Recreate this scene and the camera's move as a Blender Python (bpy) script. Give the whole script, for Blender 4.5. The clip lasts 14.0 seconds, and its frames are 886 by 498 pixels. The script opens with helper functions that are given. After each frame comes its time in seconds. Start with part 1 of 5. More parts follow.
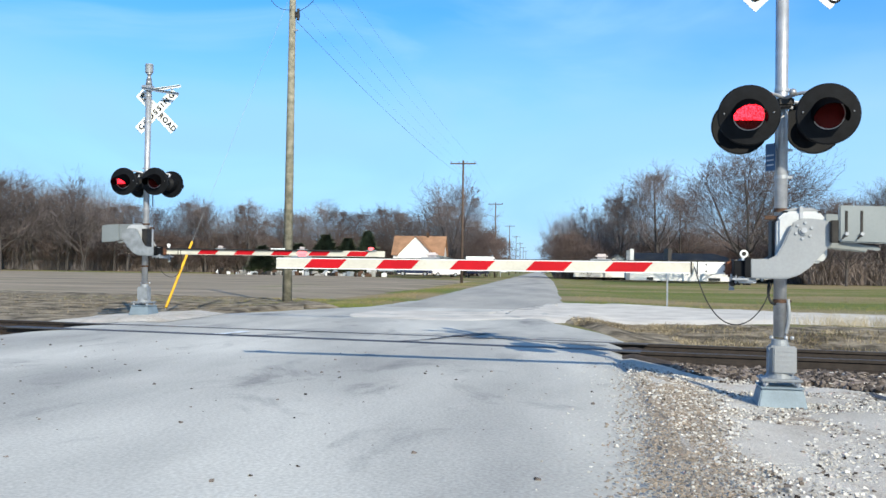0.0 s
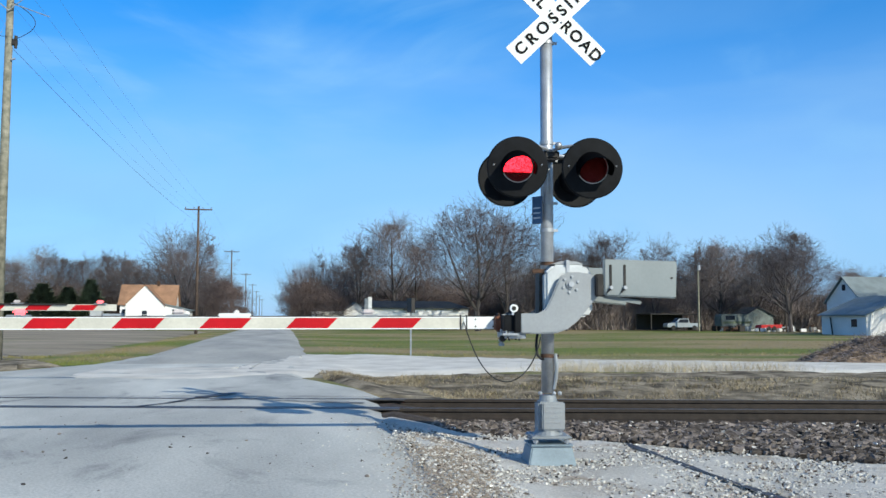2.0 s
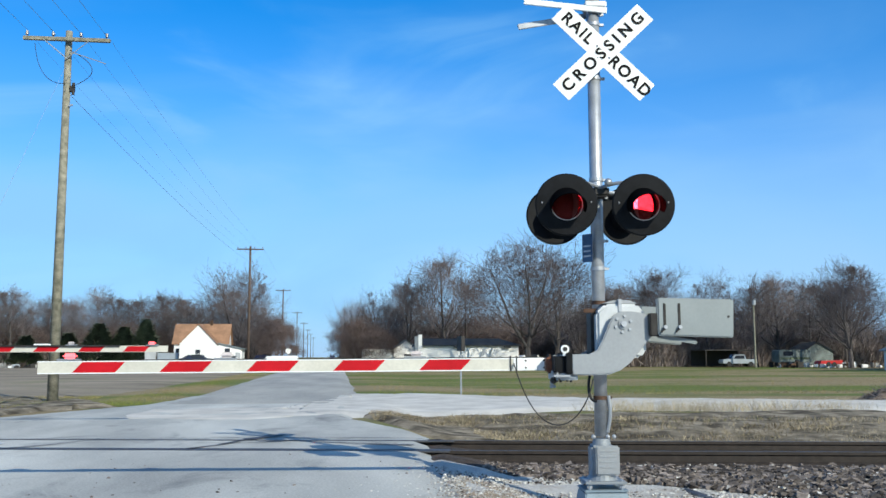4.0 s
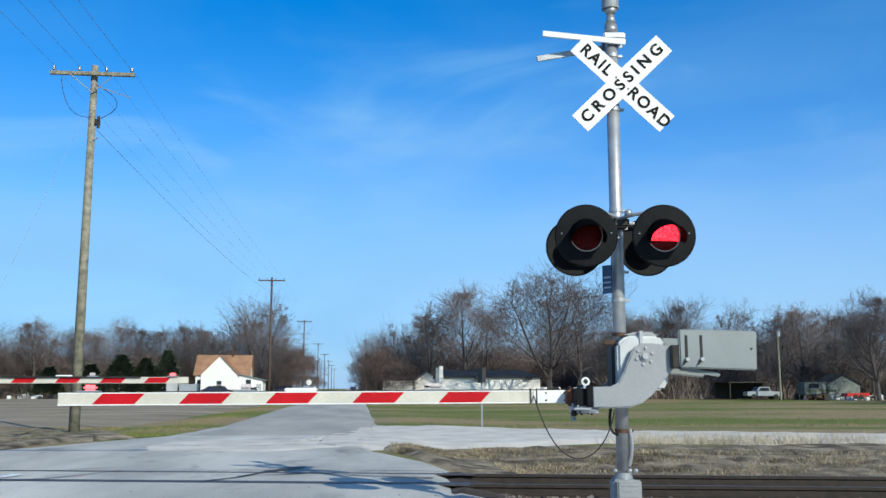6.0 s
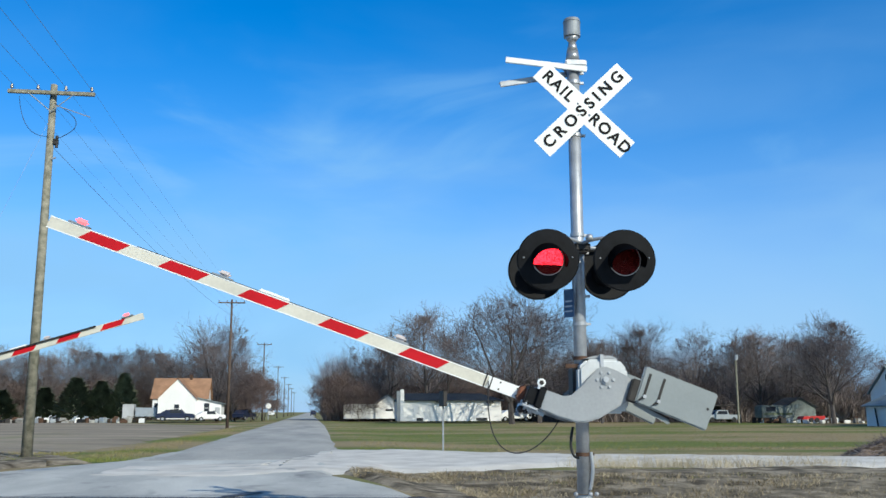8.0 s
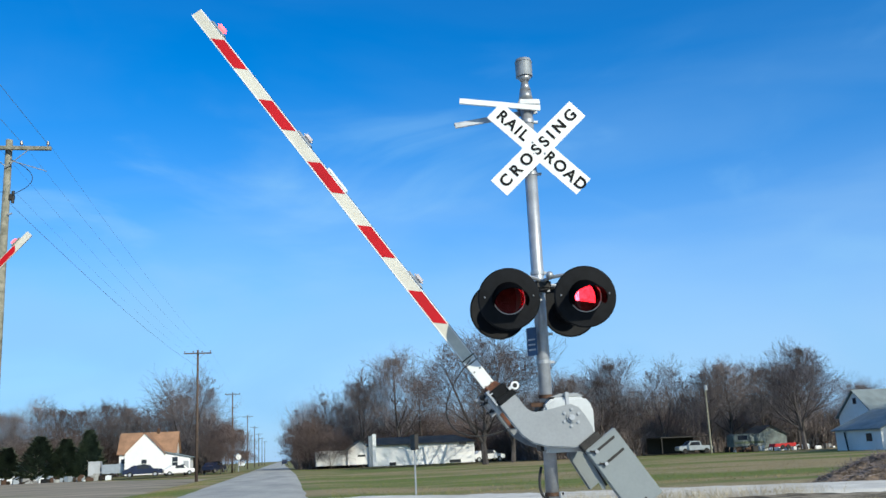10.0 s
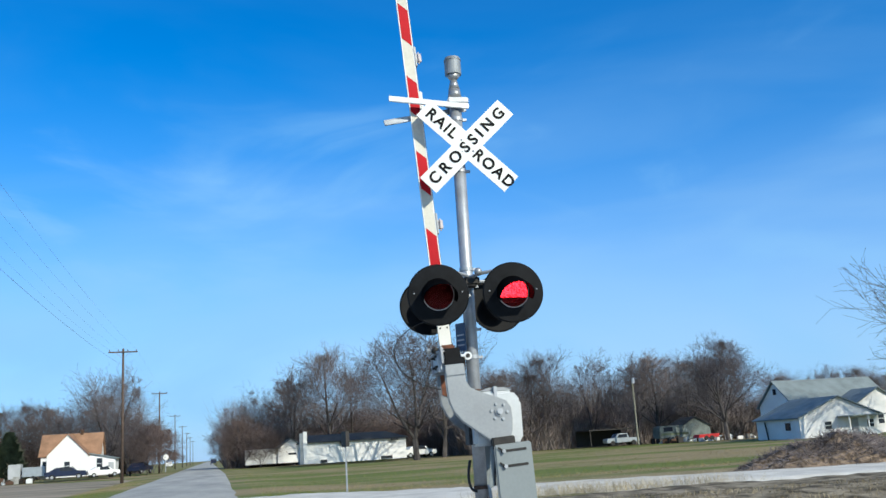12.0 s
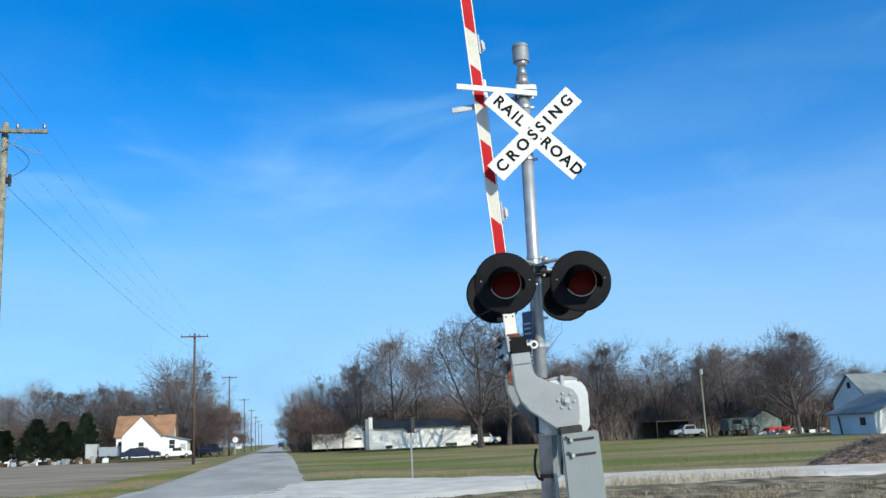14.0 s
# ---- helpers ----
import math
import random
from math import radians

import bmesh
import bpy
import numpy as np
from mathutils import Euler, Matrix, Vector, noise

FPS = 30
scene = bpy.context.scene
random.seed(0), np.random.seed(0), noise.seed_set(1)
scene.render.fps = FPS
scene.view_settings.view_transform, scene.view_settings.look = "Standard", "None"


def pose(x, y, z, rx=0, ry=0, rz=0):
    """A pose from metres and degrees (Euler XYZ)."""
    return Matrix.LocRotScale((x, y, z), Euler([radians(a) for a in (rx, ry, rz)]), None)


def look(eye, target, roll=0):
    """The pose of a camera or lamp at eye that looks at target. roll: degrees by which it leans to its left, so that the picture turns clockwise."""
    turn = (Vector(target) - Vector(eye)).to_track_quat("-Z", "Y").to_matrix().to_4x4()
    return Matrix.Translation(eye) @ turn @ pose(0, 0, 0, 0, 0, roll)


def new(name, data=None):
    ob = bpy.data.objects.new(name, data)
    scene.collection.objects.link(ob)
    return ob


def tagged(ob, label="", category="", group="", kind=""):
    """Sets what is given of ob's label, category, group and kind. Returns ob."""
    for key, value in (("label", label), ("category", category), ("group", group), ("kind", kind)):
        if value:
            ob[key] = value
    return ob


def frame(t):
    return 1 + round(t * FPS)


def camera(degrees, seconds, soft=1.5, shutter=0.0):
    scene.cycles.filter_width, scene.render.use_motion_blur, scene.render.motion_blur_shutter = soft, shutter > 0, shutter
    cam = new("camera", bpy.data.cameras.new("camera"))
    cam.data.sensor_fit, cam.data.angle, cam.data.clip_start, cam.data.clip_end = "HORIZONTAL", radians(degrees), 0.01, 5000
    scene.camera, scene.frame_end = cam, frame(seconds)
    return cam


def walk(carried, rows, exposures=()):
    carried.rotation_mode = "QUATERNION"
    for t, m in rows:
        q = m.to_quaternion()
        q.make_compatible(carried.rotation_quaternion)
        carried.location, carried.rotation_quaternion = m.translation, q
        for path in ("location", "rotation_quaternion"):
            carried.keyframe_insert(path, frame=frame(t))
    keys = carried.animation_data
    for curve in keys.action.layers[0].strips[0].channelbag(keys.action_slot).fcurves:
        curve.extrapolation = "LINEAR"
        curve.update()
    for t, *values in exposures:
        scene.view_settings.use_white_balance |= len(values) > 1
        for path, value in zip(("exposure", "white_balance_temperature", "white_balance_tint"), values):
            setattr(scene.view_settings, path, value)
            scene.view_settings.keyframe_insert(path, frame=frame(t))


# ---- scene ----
cam = camera(51.2, 14.0)
EXPOSURES = [(t, e, 6800 if t < 1 else 6400, 8 if t < 1 else 5) for t, e in ((0.0, 0.26), (0.55, 0.14), (1.3, -0.02), (2.0, -0.02), (2.7, 0.02), (5.0, -0.04), (5.6, -0.09), (7.5, -0.11), (10.0, -0.05), (14.0, -0.01))]
PATH = [
    (0, (-0.105, -1.652, 1.135), (-0.319, 0.337, 1.178), 0.9),
    (0.1, (-0.112, -1.609, 1.144), (-0.329, 0.379, 1.181), 0.8),
    (0.2, (-0.12, -1.565, 1.152), (-0.331, 0.423, 1.18), 0.6),
    (0.3, (-0.127, -1.522, 1.161), (-0.37, 0.463, 1.17), 0.5),
    (0.4, (-0.135, -1.478, 1.169), (-0.327, 0.512, 1.224), 0.3),
    (0.5, (-0.142, -1.435, 1.178), (-0.245, 0.561, 1.247), 0.2),
    (0.6, (-0.149, -1.414, 1.177), (-0.139, 0.583, 1.292), 0.9),
    (0.7, (-0.156, -1.393, 1.176), (-0.098, 0.598, 1.361), 1.5),
    (0.8, (-0.163, -1.371, 1.176), (-0.022, 0.619, 1.314), 2.2),
    (0.9, (-0.17, -1.35, 1.175), (-0.002, 0.637, 1.322), 2.8),
    (1, (-0.177, -1.329, 1.174), (0.034, 0.655, 1.321), 3.5),
    (1.1, (-0.209, -1.288, 1.185), (-0.044, 0.701, 1.313), 2.8),
    (1.2, (-0.24, -1.247, 1.196), (-0.056, 0.735, 1.395), 2.1),
    (1.3, (-0.272, -1.205, 1.207), (0.013, 0.758, 1.457), 1.3),
    (1.4, (-0.303, -1.164, 1.218), (0.022, 0.796, 1.45), 0.6),
    (1.5, (-0.335, -1.123, 1.229), (0.055, 0.828, 1.436), -0.1),
    (2, (-0.36, -0.909, 1.221), (-0.012, 1.054, 1.373), 0.2),
    (2.5, (-0.344, -0.781, 1.252), (-0.089, 1.195, 1.43), 1.2),
    (2.7, (-0.361, -0.805, 1.263), (-0.131, 1.172, 1.457), 0.4),
    (4.8, (-0.304, -0.759, 1.262), (-0.059, 1.208, 1.525), -0.3),
    (5, (-0.317, -0.76, 1.261), (-0.071, 1.204, 1.543), 0.1),
    (5.5, (-0.311, -0.798, 1.27), (-0.087, 1.164, 1.585), 0.5),
    (6, (-0.304, -0.757, 1.268), (-0.109, 1.211, 1.566), -0.0),
    (6.5, (-0.306, -0.76, 1.271), (-0.123, 1.214, 1.537), -1.2),
    (7, (-0.296, -0.777, 1.274), (-0.113, 1.198, 1.533), -1.7),
    (7.5, (-0.294, -0.752, 1.275), (-0.07, 1.209, 1.595), -1.1),
    (7.7, (-0.316, -0.782, 1.269), (-0.043, 1.171, 1.605), 0.1),
    (9.8, (-0.249, -0.719, 1.283), (0.066, 1.212, 1.698), -2.3),
    (10, (-0.24, -0.749, 1.288), (0.106, 1.173, 1.72), -2.6),
    (10.5, (-0.226, -0.75, 1.285), (0.179, 1.153, 1.747), -2.7),
    (11, (-0.214, -0.758, 1.281), (0.258, 1.126, 1.76), -3.1),
    (11.5, (-0.214, -0.783, 1.289), (0.302, 1.083, 1.789), -3.3),
    (12, (-0.236, -0.822, 1.277), (0.255, 1.072, 1.693), -3.6),
    (12.5, (-0.223, -0.781, 1.275), (0.207, 1.127, 1.689), -3.0),
    (13, (-0.254, -0.801, 1.275), (0.144, 1.117, 1.679), -2.6),
    (13.5, (-0.254, -0.794, 1.272), (0.128, 1.128, 1.674), -2.2),
    (14, (-0.254, -0.819, 1.277), (0.099, 1.109, 1.675), -2.5),
]
walk(cam, [(t, look(eye, target, roll)) for t, eye, target, roll in PATH], EXPOSURES)

# ---- world, sun ----
SUN_DIR = Vector((0.464, -0.886, 0.0)).normalized()
SUN_EL = radians(30)
world = bpy.data.worlds.new("sky")
scene.world = world
world.use_nodes = True
wn, wl = world.node_tree.nodes, world.node_tree.links
wn.clear()
w_out = wn.new("ShaderNodeOutputWorld")
w_bg = wn.new("ShaderNodeBackground")
w_sky = wn.new("ShaderNodeTexSky")
w_sky.sky_type = "NISHITA"
w_sky.sun_disc = False
w_sky.sun_elevation = SUN_EL
w_sky.sun_rotation = math.atan2(SUN_DIR.x, SUN_DIR.y)
w_sky.air_density, w_sky.dust_density, w_sky.ozone_density = 1.0, 0.3, 2.5
w_hsv = wn.new("ShaderNodeHueSaturation")
w_hsv.inputs["Saturation"].default_value = 1.25
w_hsv.inputs["Value"].default_value = 1.29
wl.new(w_sky.outputs[0], w_hsv.inputs["Color"])
w_tint = wn.new("ShaderNodeMix")
w_tint.data_type, w_tint.blend_type = "RGBA", "MULTIPLY"
w_tint.inputs["Factor"].default_value = 1.0
w_tint.inputs["B"].default_value = (0.03, 1.05, 1.60, 1)
wl.new(w_hsv.outputs[0], w_tint.inputs["A"])
# pale haze towards the horizon
w_tc = wn.new("ShaderNodeTexCoord")
w_sep = wn.new("ShaderNodeSeparateXYZ")
wl.new(w_tc.outputs["Generated"], w_sep.inputs[0])
w_hz = wn.new("ShaderNodeMapRange")
w_hz.interpolation_type = "SMOOTHERSTEP"
w_hz.inputs["From Min"].default_value, w_hz.inputs["From Max"].default_value = -0.12, 0.46
w_hz.inputs["To Min"].default_value, w_hz.inputs["To Max"].default_value = 0.92, 0.0
wl.new(w_sep.outputs["Z"], w_hz.inputs["Value"])
w_haze = wn.new("ShaderNodeMix")
w_haze.data_type = "RGBA"
w_haze.inputs["B"].default_value = (5.5, 6.9, 10.8, 1)
wl.new(w_hz.outputs[0], w_haze.inputs["Factor"])
wl.new(w_tint.outputs["Result"], w_haze.inputs["A"])
# thin cirrus, streaked along one direction
w_map = wn.new("ShaderNodeMapping")
w_map.inputs["Rotation"].default_value = (0, radians(-14), radians(20))
w_map.inputs["Scale"].default_value = (1.3, 1.3, 5.5)
wl.new(w_tc.outputs["Generated"], w_map.inputs[0])
w_n = wn.new("ShaderNodeTexNoise")
w_n.inputs["Scale"].default_value = 1.35
w_n.inputs["Detail"].default_value = 7
w_n.inputs["Roughness"].default_value = 0.46
w_n.inputs["Distortion"].default_value = 0.5
wl.new(w_map.outputs[0], w_n.inputs["Vector"])
w_r = wn.new("ShaderNodeValToRGB")
w_r.color_ramp.elements[0].position, w_r.color_ramp.elements[0].color = 0.43, (0, 0, 0, 1)
w_r.color_ramp.elements[1].position, w_r.color_ramp.elements[1].color = 0.80, (0.42, 0.42, 0.42, 1)
wl.new(w_n.outputs["Fac"], w_r.inputs[0])
w_mix = wn.new("ShaderNodeMix")
w_mix.data_type = "RGBA"
w_mix.inputs["B"].default_value = (5.2, 8.0, 11.0, 1)
wl.new(w_haze.outputs["Result"], w_mix.inputs["A"])
# a second, broader veil of cirrus, thicker to the west
w_map2 = wn.new("ShaderNodeMapping")
w_map2.inputs["Location"].default_value = (1.35, 0.4, 0.2)
w_map2.inputs["Rotation"].default_value = (0, radians(10), radians(-15))
w_map2.inputs["Scale"].default_value = (1.0, 1.0, 2.8)
wl.new(w_tc.outputs["Generated"], w_map2.inputs[0])
w_n2 = wn.new("ShaderNodeTexNoise")
w_n2.inputs["Scale"].default_value, w_n2.inputs["Detail"].default_value = 3.0, 8
w_n2.inputs["Roughness"].default_value, w_n2.inputs["Distortion"].default_value = 0.5, 0.9
wl.new(w_map2.outputs[0], w_n2.inputs["Vector"])
w_r2 = wn.new("ShaderNodeMapRange")
w_r2.interpolation_type = "SMOOTHSTEP"
w_r2.inputs["From Min"].default_value, w_r2.inputs["From Max"].default_value = 0.43, 0.68
w_r2.inputs["To Max"].default_value = 0.8
wl.new(w_n2.outputs["Fac"], w_r2.inputs["Value"])
w_west = wn.new("ShaderNodeMapRange")
w_west.inputs["From Min"].default_value, w_west.inputs["From Max"].default_value = -0.35, 0.50
w_west.inputs["To Min"].default_value, w_west.inputs["To Max"].default_value = 1.0, 0.6
wl.new(w_sep.outputs["X"], w_west.inputs["Value"])
w_low = wn.new("ShaderNodeMapRange")
w_low.interpolation_type = "SMOOTHSTEP"
w_low.inputs["From Min"].default_value, w_low.inputs["From Max"].default_value = 0.25, 0.44
w_low.inputs["To Min"].default_value, w_low.inputs["To Max"].default_value = 1.0, 0.12
wl.new(w_sep.outputs["Z"], w_low.inputs["Value"])
w_band = wn.new("ShaderNodeMath")
w_band.operation = "MULTIPLY"
wl.new(w_west.outputs[0], w_band.inputs[0])
wl.new(w_low.outputs[0], w_band.inputs[1])
w_thin = wn.new("ShaderNodeMath")
w_thin.operation = "MULTIPLY"
wl.new(w_r.outputs[0], w_thin.inputs[0])
wl.new(w_low.outputs[0], w_thin.inputs[1])
wl.new(w_thin.outputs[0], w_mix.inputs["Factor"])
w_veil = wn.new("ShaderNodeMath")
w_veil.operation = "MULTIPLY"
wl.new(w_r2.outputs[0], w_veil.inputs[0])
wl.new(w_band.outputs[0], w_veil.inputs[1])
w_mix2 = wn.new("ShaderNodeMix")
w_mix2.data_type = "RGBA"
w_mix2.inputs["B"].default_value = (3.4, 6.9, 11.2, 1)
wl.new(w_veil.outputs[0], w_mix2.inputs["Factor"])
wl.new(w_mix.outputs["Result"], w_mix2.inputs["A"])
# whitish glare of the hazy air round the sun
w_dot = wn.new("ShaderNodeVectorMath")
w_dot.operation = "DOT_PRODUCT"
w_dot.inputs[1].default_value = SUN_DIR * math.cos(SUN_EL) + Vector((0, 0, math.sin(SUN_EL)))
wl.new(w_tc.outputs["Generated"], w_dot.inputs[0])
w_glare = wn.new("ShaderNodeMapRange")
w_glare.interpolation_type = "SMOOTHSTEP"
w_glare.inputs["From Min"].default_value, w_glare.inputs["From Max"].default_value = -0.15, 1.0
w_glare.inputs["To Max"].default_value = 0.45
wl.new(w_dot.outputs["Value"], w_glare.inputs["Value"])
w_aur = wn.new("ShaderNodeMix")
w_aur.data_type = "RGBA"
w_aur.inputs["B"].default_value = (6.0, 7.2, 8.4, 1)
wl.new(w_glare.outputs[0], w_aur.inputs["Factor"])
wl.new(w_mix2.outputs["Result"], w_aur.inputs["A"])
wl.new(w_aur.outputs["Result"], w_bg.inputs["Color"])
w_bg.inputs["Strength"].default_value = 0.09
wl.new(w_bg.outputs[0], w_out.inputs[0])

sun = new("sun", bpy.data.lights.new("sun", "SUN"))
sun.data.energy = 4.9
sun.data.angle = radians(0.53)
sun.data.color = (1.0, 0.915, 0.76)
s_eye = SUN_DIR * math.cos(SUN_EL) + Vector((0, 0, math.sin(SUN_EL)))
sun.matrix_world = look(s_eye * 50, (0, 0, 0))


# ---- materials ----
def mat(name, base, rough=0.7, metal=0.0, dark=0.7, light=1.2, scale=6.0, fine=60.0, bump=0.15, tint=None, vary=0.0, spec=None, stretch=None, soft=0.2, isle=0.0, stain=None):
    """A surface with grain at two scales; tint: a second colour that shows in patches; vary: brightness from piece to piece; stain: (scale, colour) of soft smudges."""
    m = bpy.data.materials.new(name)
    m.use_nodes = True
    n, l = m.node_tree.nodes, m.node_tree.links
    b = n["Principled BSDF"]
    tc = n.new("ShaderNodeNewGeometry")
    n1, n2 = n.new("ShaderNodeTexNoise"), n.new("ShaderNodeTexNoise")
    n1.inputs["Scale"].default_value, n1.inputs["Detail"].default_value = scale, 6
    n2.inputs["Scale"].default_value, n2.inputs["Detail"].default_value = fine, 3
    place = tc.outputs["Position"]
    if stretch:
        mp = n.new("ShaderNodeMapping")
        mp.inputs["Scale"].default_value = stretch
        l.new(place, mp.inputs[0])
        place = mp.outputs[0]
    l.new(place, n1.inputs["Vector"])
    l.new(tc.outputs["Position"] if fine > 30 else place, n2.inputs["Vector"])
    r = n.new("ShaderNodeValToRGB")
    lo, hi = r.color_ramp.elements
    lo.position, hi.position = 0.5 - soft, 0.5 + soft
    t = tint or base
    lo.color = (*[c * dark for c in t], 1)
    hi.color = (*[min(1, c * light) for c in base], 1)
    l.new(n1.outputs["Fac"], r.inputs[0])
    mx = n.new("ShaderNodeMix")
    mx.data_type, mx.blend_type = "RGBA", "MULTIPLY"
    mx.inputs["Factor"].default_value = 1.0
    r2 = n.new("ShaderNodeValToRGB")
    r2.color_ramp.elements[0].position, r2.color_ramp.elements[1].position = 0.3, 0.7
    k = 1 - (1 - dark) * 0.7
    r2.color_ramp.elements[0].color = (k, k, k, 1)
    l.new(n2.outputs["Fac"], r2.inputs[0])
    l.new(r.outputs[0], mx.inputs["A"])
    l.new(r2.outputs[0], mx.inputs["B"])
    last = mx.outputs["Result"]
    if vary or isle:
        oi = n.new("ShaderNodeObjectInfo")
        gm = n.new("ShaderNodeMapRange")
        gm.inputs["To Min"].default_value, gm.inputs["To Max"].default_value = 1 - (vary or isle), 1 + (vary or isle)
        l.new(tc.outputs["Random Per Island"] if isle else oi.outputs["Random"], gm.inputs["Value"])
        m2 = n.new("ShaderNodeMix")
        m2.data_type, m2.blend_type = "RGBA", "MULTIPLY"
        m2.inputs["Factor"].default_value = 1.0
        l.new(last, m2.inputs["A"])
        l.new(gm.outputs[0], m2.inputs["B"])
        last = m2.outputs["Result"]
    if stain:
        sn, sr, sm = n.new("ShaderNodeTexNoise"), n.new("ShaderNodeValToRGB"), n.new("ShaderNodeMix")
        sn.inputs["Scale"].default_value, sn.inputs["Detail"].default_value = stain[0], 5
        sn.inputs["Roughness"].default_value, sn.inputs["Distortion"].default_value = 0.68, 0.6
        sp = n.new("ShaderNodeMapping")
        sp.inputs["Location"].default_value, sp.inputs["Scale"].default_value = (0.7, 0.2, 0), (1.0, 0.55, 1.0)
        l.new(tc.outputs["Position"], sp.inputs[0])
        l.new(sp.outputs[0], sn.inputs["Vector"])
        sr.color_ramp.elements[0].position, sr.color_ramp.elements[1].position = 0.54, 0.72
        sr.color_ramp.elements[0].color, sr.color_ramp.elements[1].color = (1, 1, 1, 1), (*stain[1], 1)
        l.new(sn.outputs["Fac"], sr.inputs[0])
        sm.data_type, sm.blend_type = "RGBA", "MULTIPLY"
        sm.inputs["Factor"].default_value = 1.0
        l.new(last, sm.inputs["A"])
        l.new(sr.outputs[0], sm.inputs["B"])
        last = sm.outputs["Result"]
    l.new(last, b.inputs["Base Color"])
    b.inputs["Roughness"].default_value, b.inputs["Metallic"].default_value = rough, metal
    b.inputs["Specular IOR Level"].default_value = spec if spec is not None else (0.1 if rough >= 0.88 else 0.5)
    if bump:
        bp = n.new("ShaderNodeBump")
        bp.inputs["Strength"].default_value, bp.inputs["Distance"].default_value = bump, 0.02
        l.new(n2.outputs["Fac"], bp.inputs["Height"])
        l.new(bp.outputs[0], b.inputs["Normal"])
    return m


def glow(name, colour, strength, cells=0.0):
    """A lit surface; cells: the lens pattern's pieces per metre."""
    m = bpy.data.materials.new(name)
    m.use_nodes = True
    n, l = m.node_tree.nodes, m.node_tree.links
    b = n["Principled BSDF"]
    b.inputs["Base Color"].default_value = (*colour, 1)
    b.inputs["Emission Color"].default_value = (*colour, 1)
    b.inputs["Emission Strength"].default_value = strength
    if cells:
        tc, vo, r = n.new("ShaderNodeTexCoord"), n.new("ShaderNodeTexVoronoi"), n.new("ShaderNodeMapRange")
        vo.inputs["Scale"].default_value = cells
        l.new(tc.outputs["Object"], vo.inputs["Vector"])
        r.inputs["From Max"].default_value = 0.7
        r.inputs["To Min"].default_value, r.inputs["To Max"].default_value = strength * 3.0, strength * 0.30
        l.new(vo.outputs["Distance"], r.inputs["Value"])
        l.new(r.outputs[0], b.inputs["Emission Strength"])
    return m


M_GALV = mat("galvanized", (0.43, 0.455, 0.49), 0.46, 0.5, 0.8, 1.12, 9, 90, 0.04)
M_ALU = mat("aluminium_paint", (0.36, 0.375, 0.39), 0.42, 0.6, 0.88, 1.08, 2.2, 40, 0.01, soft=0.25)
# paler than the supports' aluminium: sunlight on the housing is put into its colour
M_CASE = mat("sunlit_aluminium_case", (0.58, 0.60, 0.61), 0.42, 0.35, 0.9, 1.06, 4, 40, 0.01)
M_CAST = mat("grey_casting", (0.27, 0.30, 0.33), 0.6, 0.2, 0.75, 1.15, 8, 70, 0.08)
M_PLATE = mat("counterweight_plate", (0.235, 0.265, 0.275), 0.5, 0.3, 0.92, 1.05, 2.5, 40, 0.02)
M_RING = mat("pale_lens_ring", (0.50, 0.50, 0.50), 0.8, 0, 0.8, 1.1, 12, 80, 0, None, 0.0, 0.1)
M_VISOR = mat("matt_black_visor", (0.0012, 0.0012, 0.0016), 0.95, 0, 0.7, 1.3, 12, 80, 0, None, 0.0, 0.03)
M_BLACK = mat("black_enamel", (0.006, 0.007, 0.009), 0.6, 0, 0.7, 1.5, 12, 80, 0.04, None, 0.0, 0.14)
M_IRON = mat("rusty_iron", (0.10, 0.055, 0.035), 0.8, 0.2, 0.5, 1.5, 20, 120, 0.2)
M_RUST = mat("red_rust", (0.20, 0.075, 0.04), 0.85, 0.1, 0.5, 1.4, 14, 90, 0.2, (0.13, 0.07, 0.05))
M_DARK = mat("dark_iron", (0.03, 0.028, 0.027), 0.6, 0.3, 0.6, 1.4, 12, 90, 0.1)
M_WHITE = mat("white_sheeting", (0.80, 0.82, 0.82), 0.4, 0, 0.93, 1.03, 4, 60, 0.02)
M_CREAM = mat("aged_white_sheeting", (0.62, 0.60, 0.52), 0.5, 0, 0.85, 1.08, 3, 40, 0.03)
M_RED = mat("red_sheeting", (0.50, 0.006, 0.014), 0.6, 0, 0.85, 1.1, 3, 40, 0.03, None, 0.0, 0.2)
M_TEXT = mat("black_lettering", (0.005, 0.005, 0.006), 0.6, 0, 0.8, 1.2, 20, 90, 0, None, 0.0, 0.12)
M_BLUE = mat("blue_sign", (0.03, 0.075, 0.17), 0.5, 0, 0.8, 1.1, 8, 60, 0)
M_RUBBER = mat("cable_rubber", (0.015, 0.015, 0.016), 0.6, 0, 0.8, 1.2, 20, 90, 0)
M_EARTH = mat("bare_earth", (0.29, 0.24, 0.19), 0.95, 0, 0.7, 1.2, 2.5, 25, 0.6, (0.38, 0.34, 0.29))
M_REFL = mat("dark_red_reflector", (0.08, 0.012, 0.012), 0.5, 0, 0.7, 1.3, 20, 90, 0.1)
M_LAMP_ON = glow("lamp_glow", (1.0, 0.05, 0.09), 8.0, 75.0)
M_TIP_ON = glow("arm_light_glow", (1.0, 0.12, 0.14), 2.2)
M_ROAD = mat("worn_asphalt", (0.44, 0.425, 0.385), 0.9, 0, 0.76, 1.10, 0.5, 14, 0.25, (0.40, 0.405, 0.385), stretch=(1.0, 0.2, 1.0), stain=(0.5, (0.8, 0.8, 0.82)))
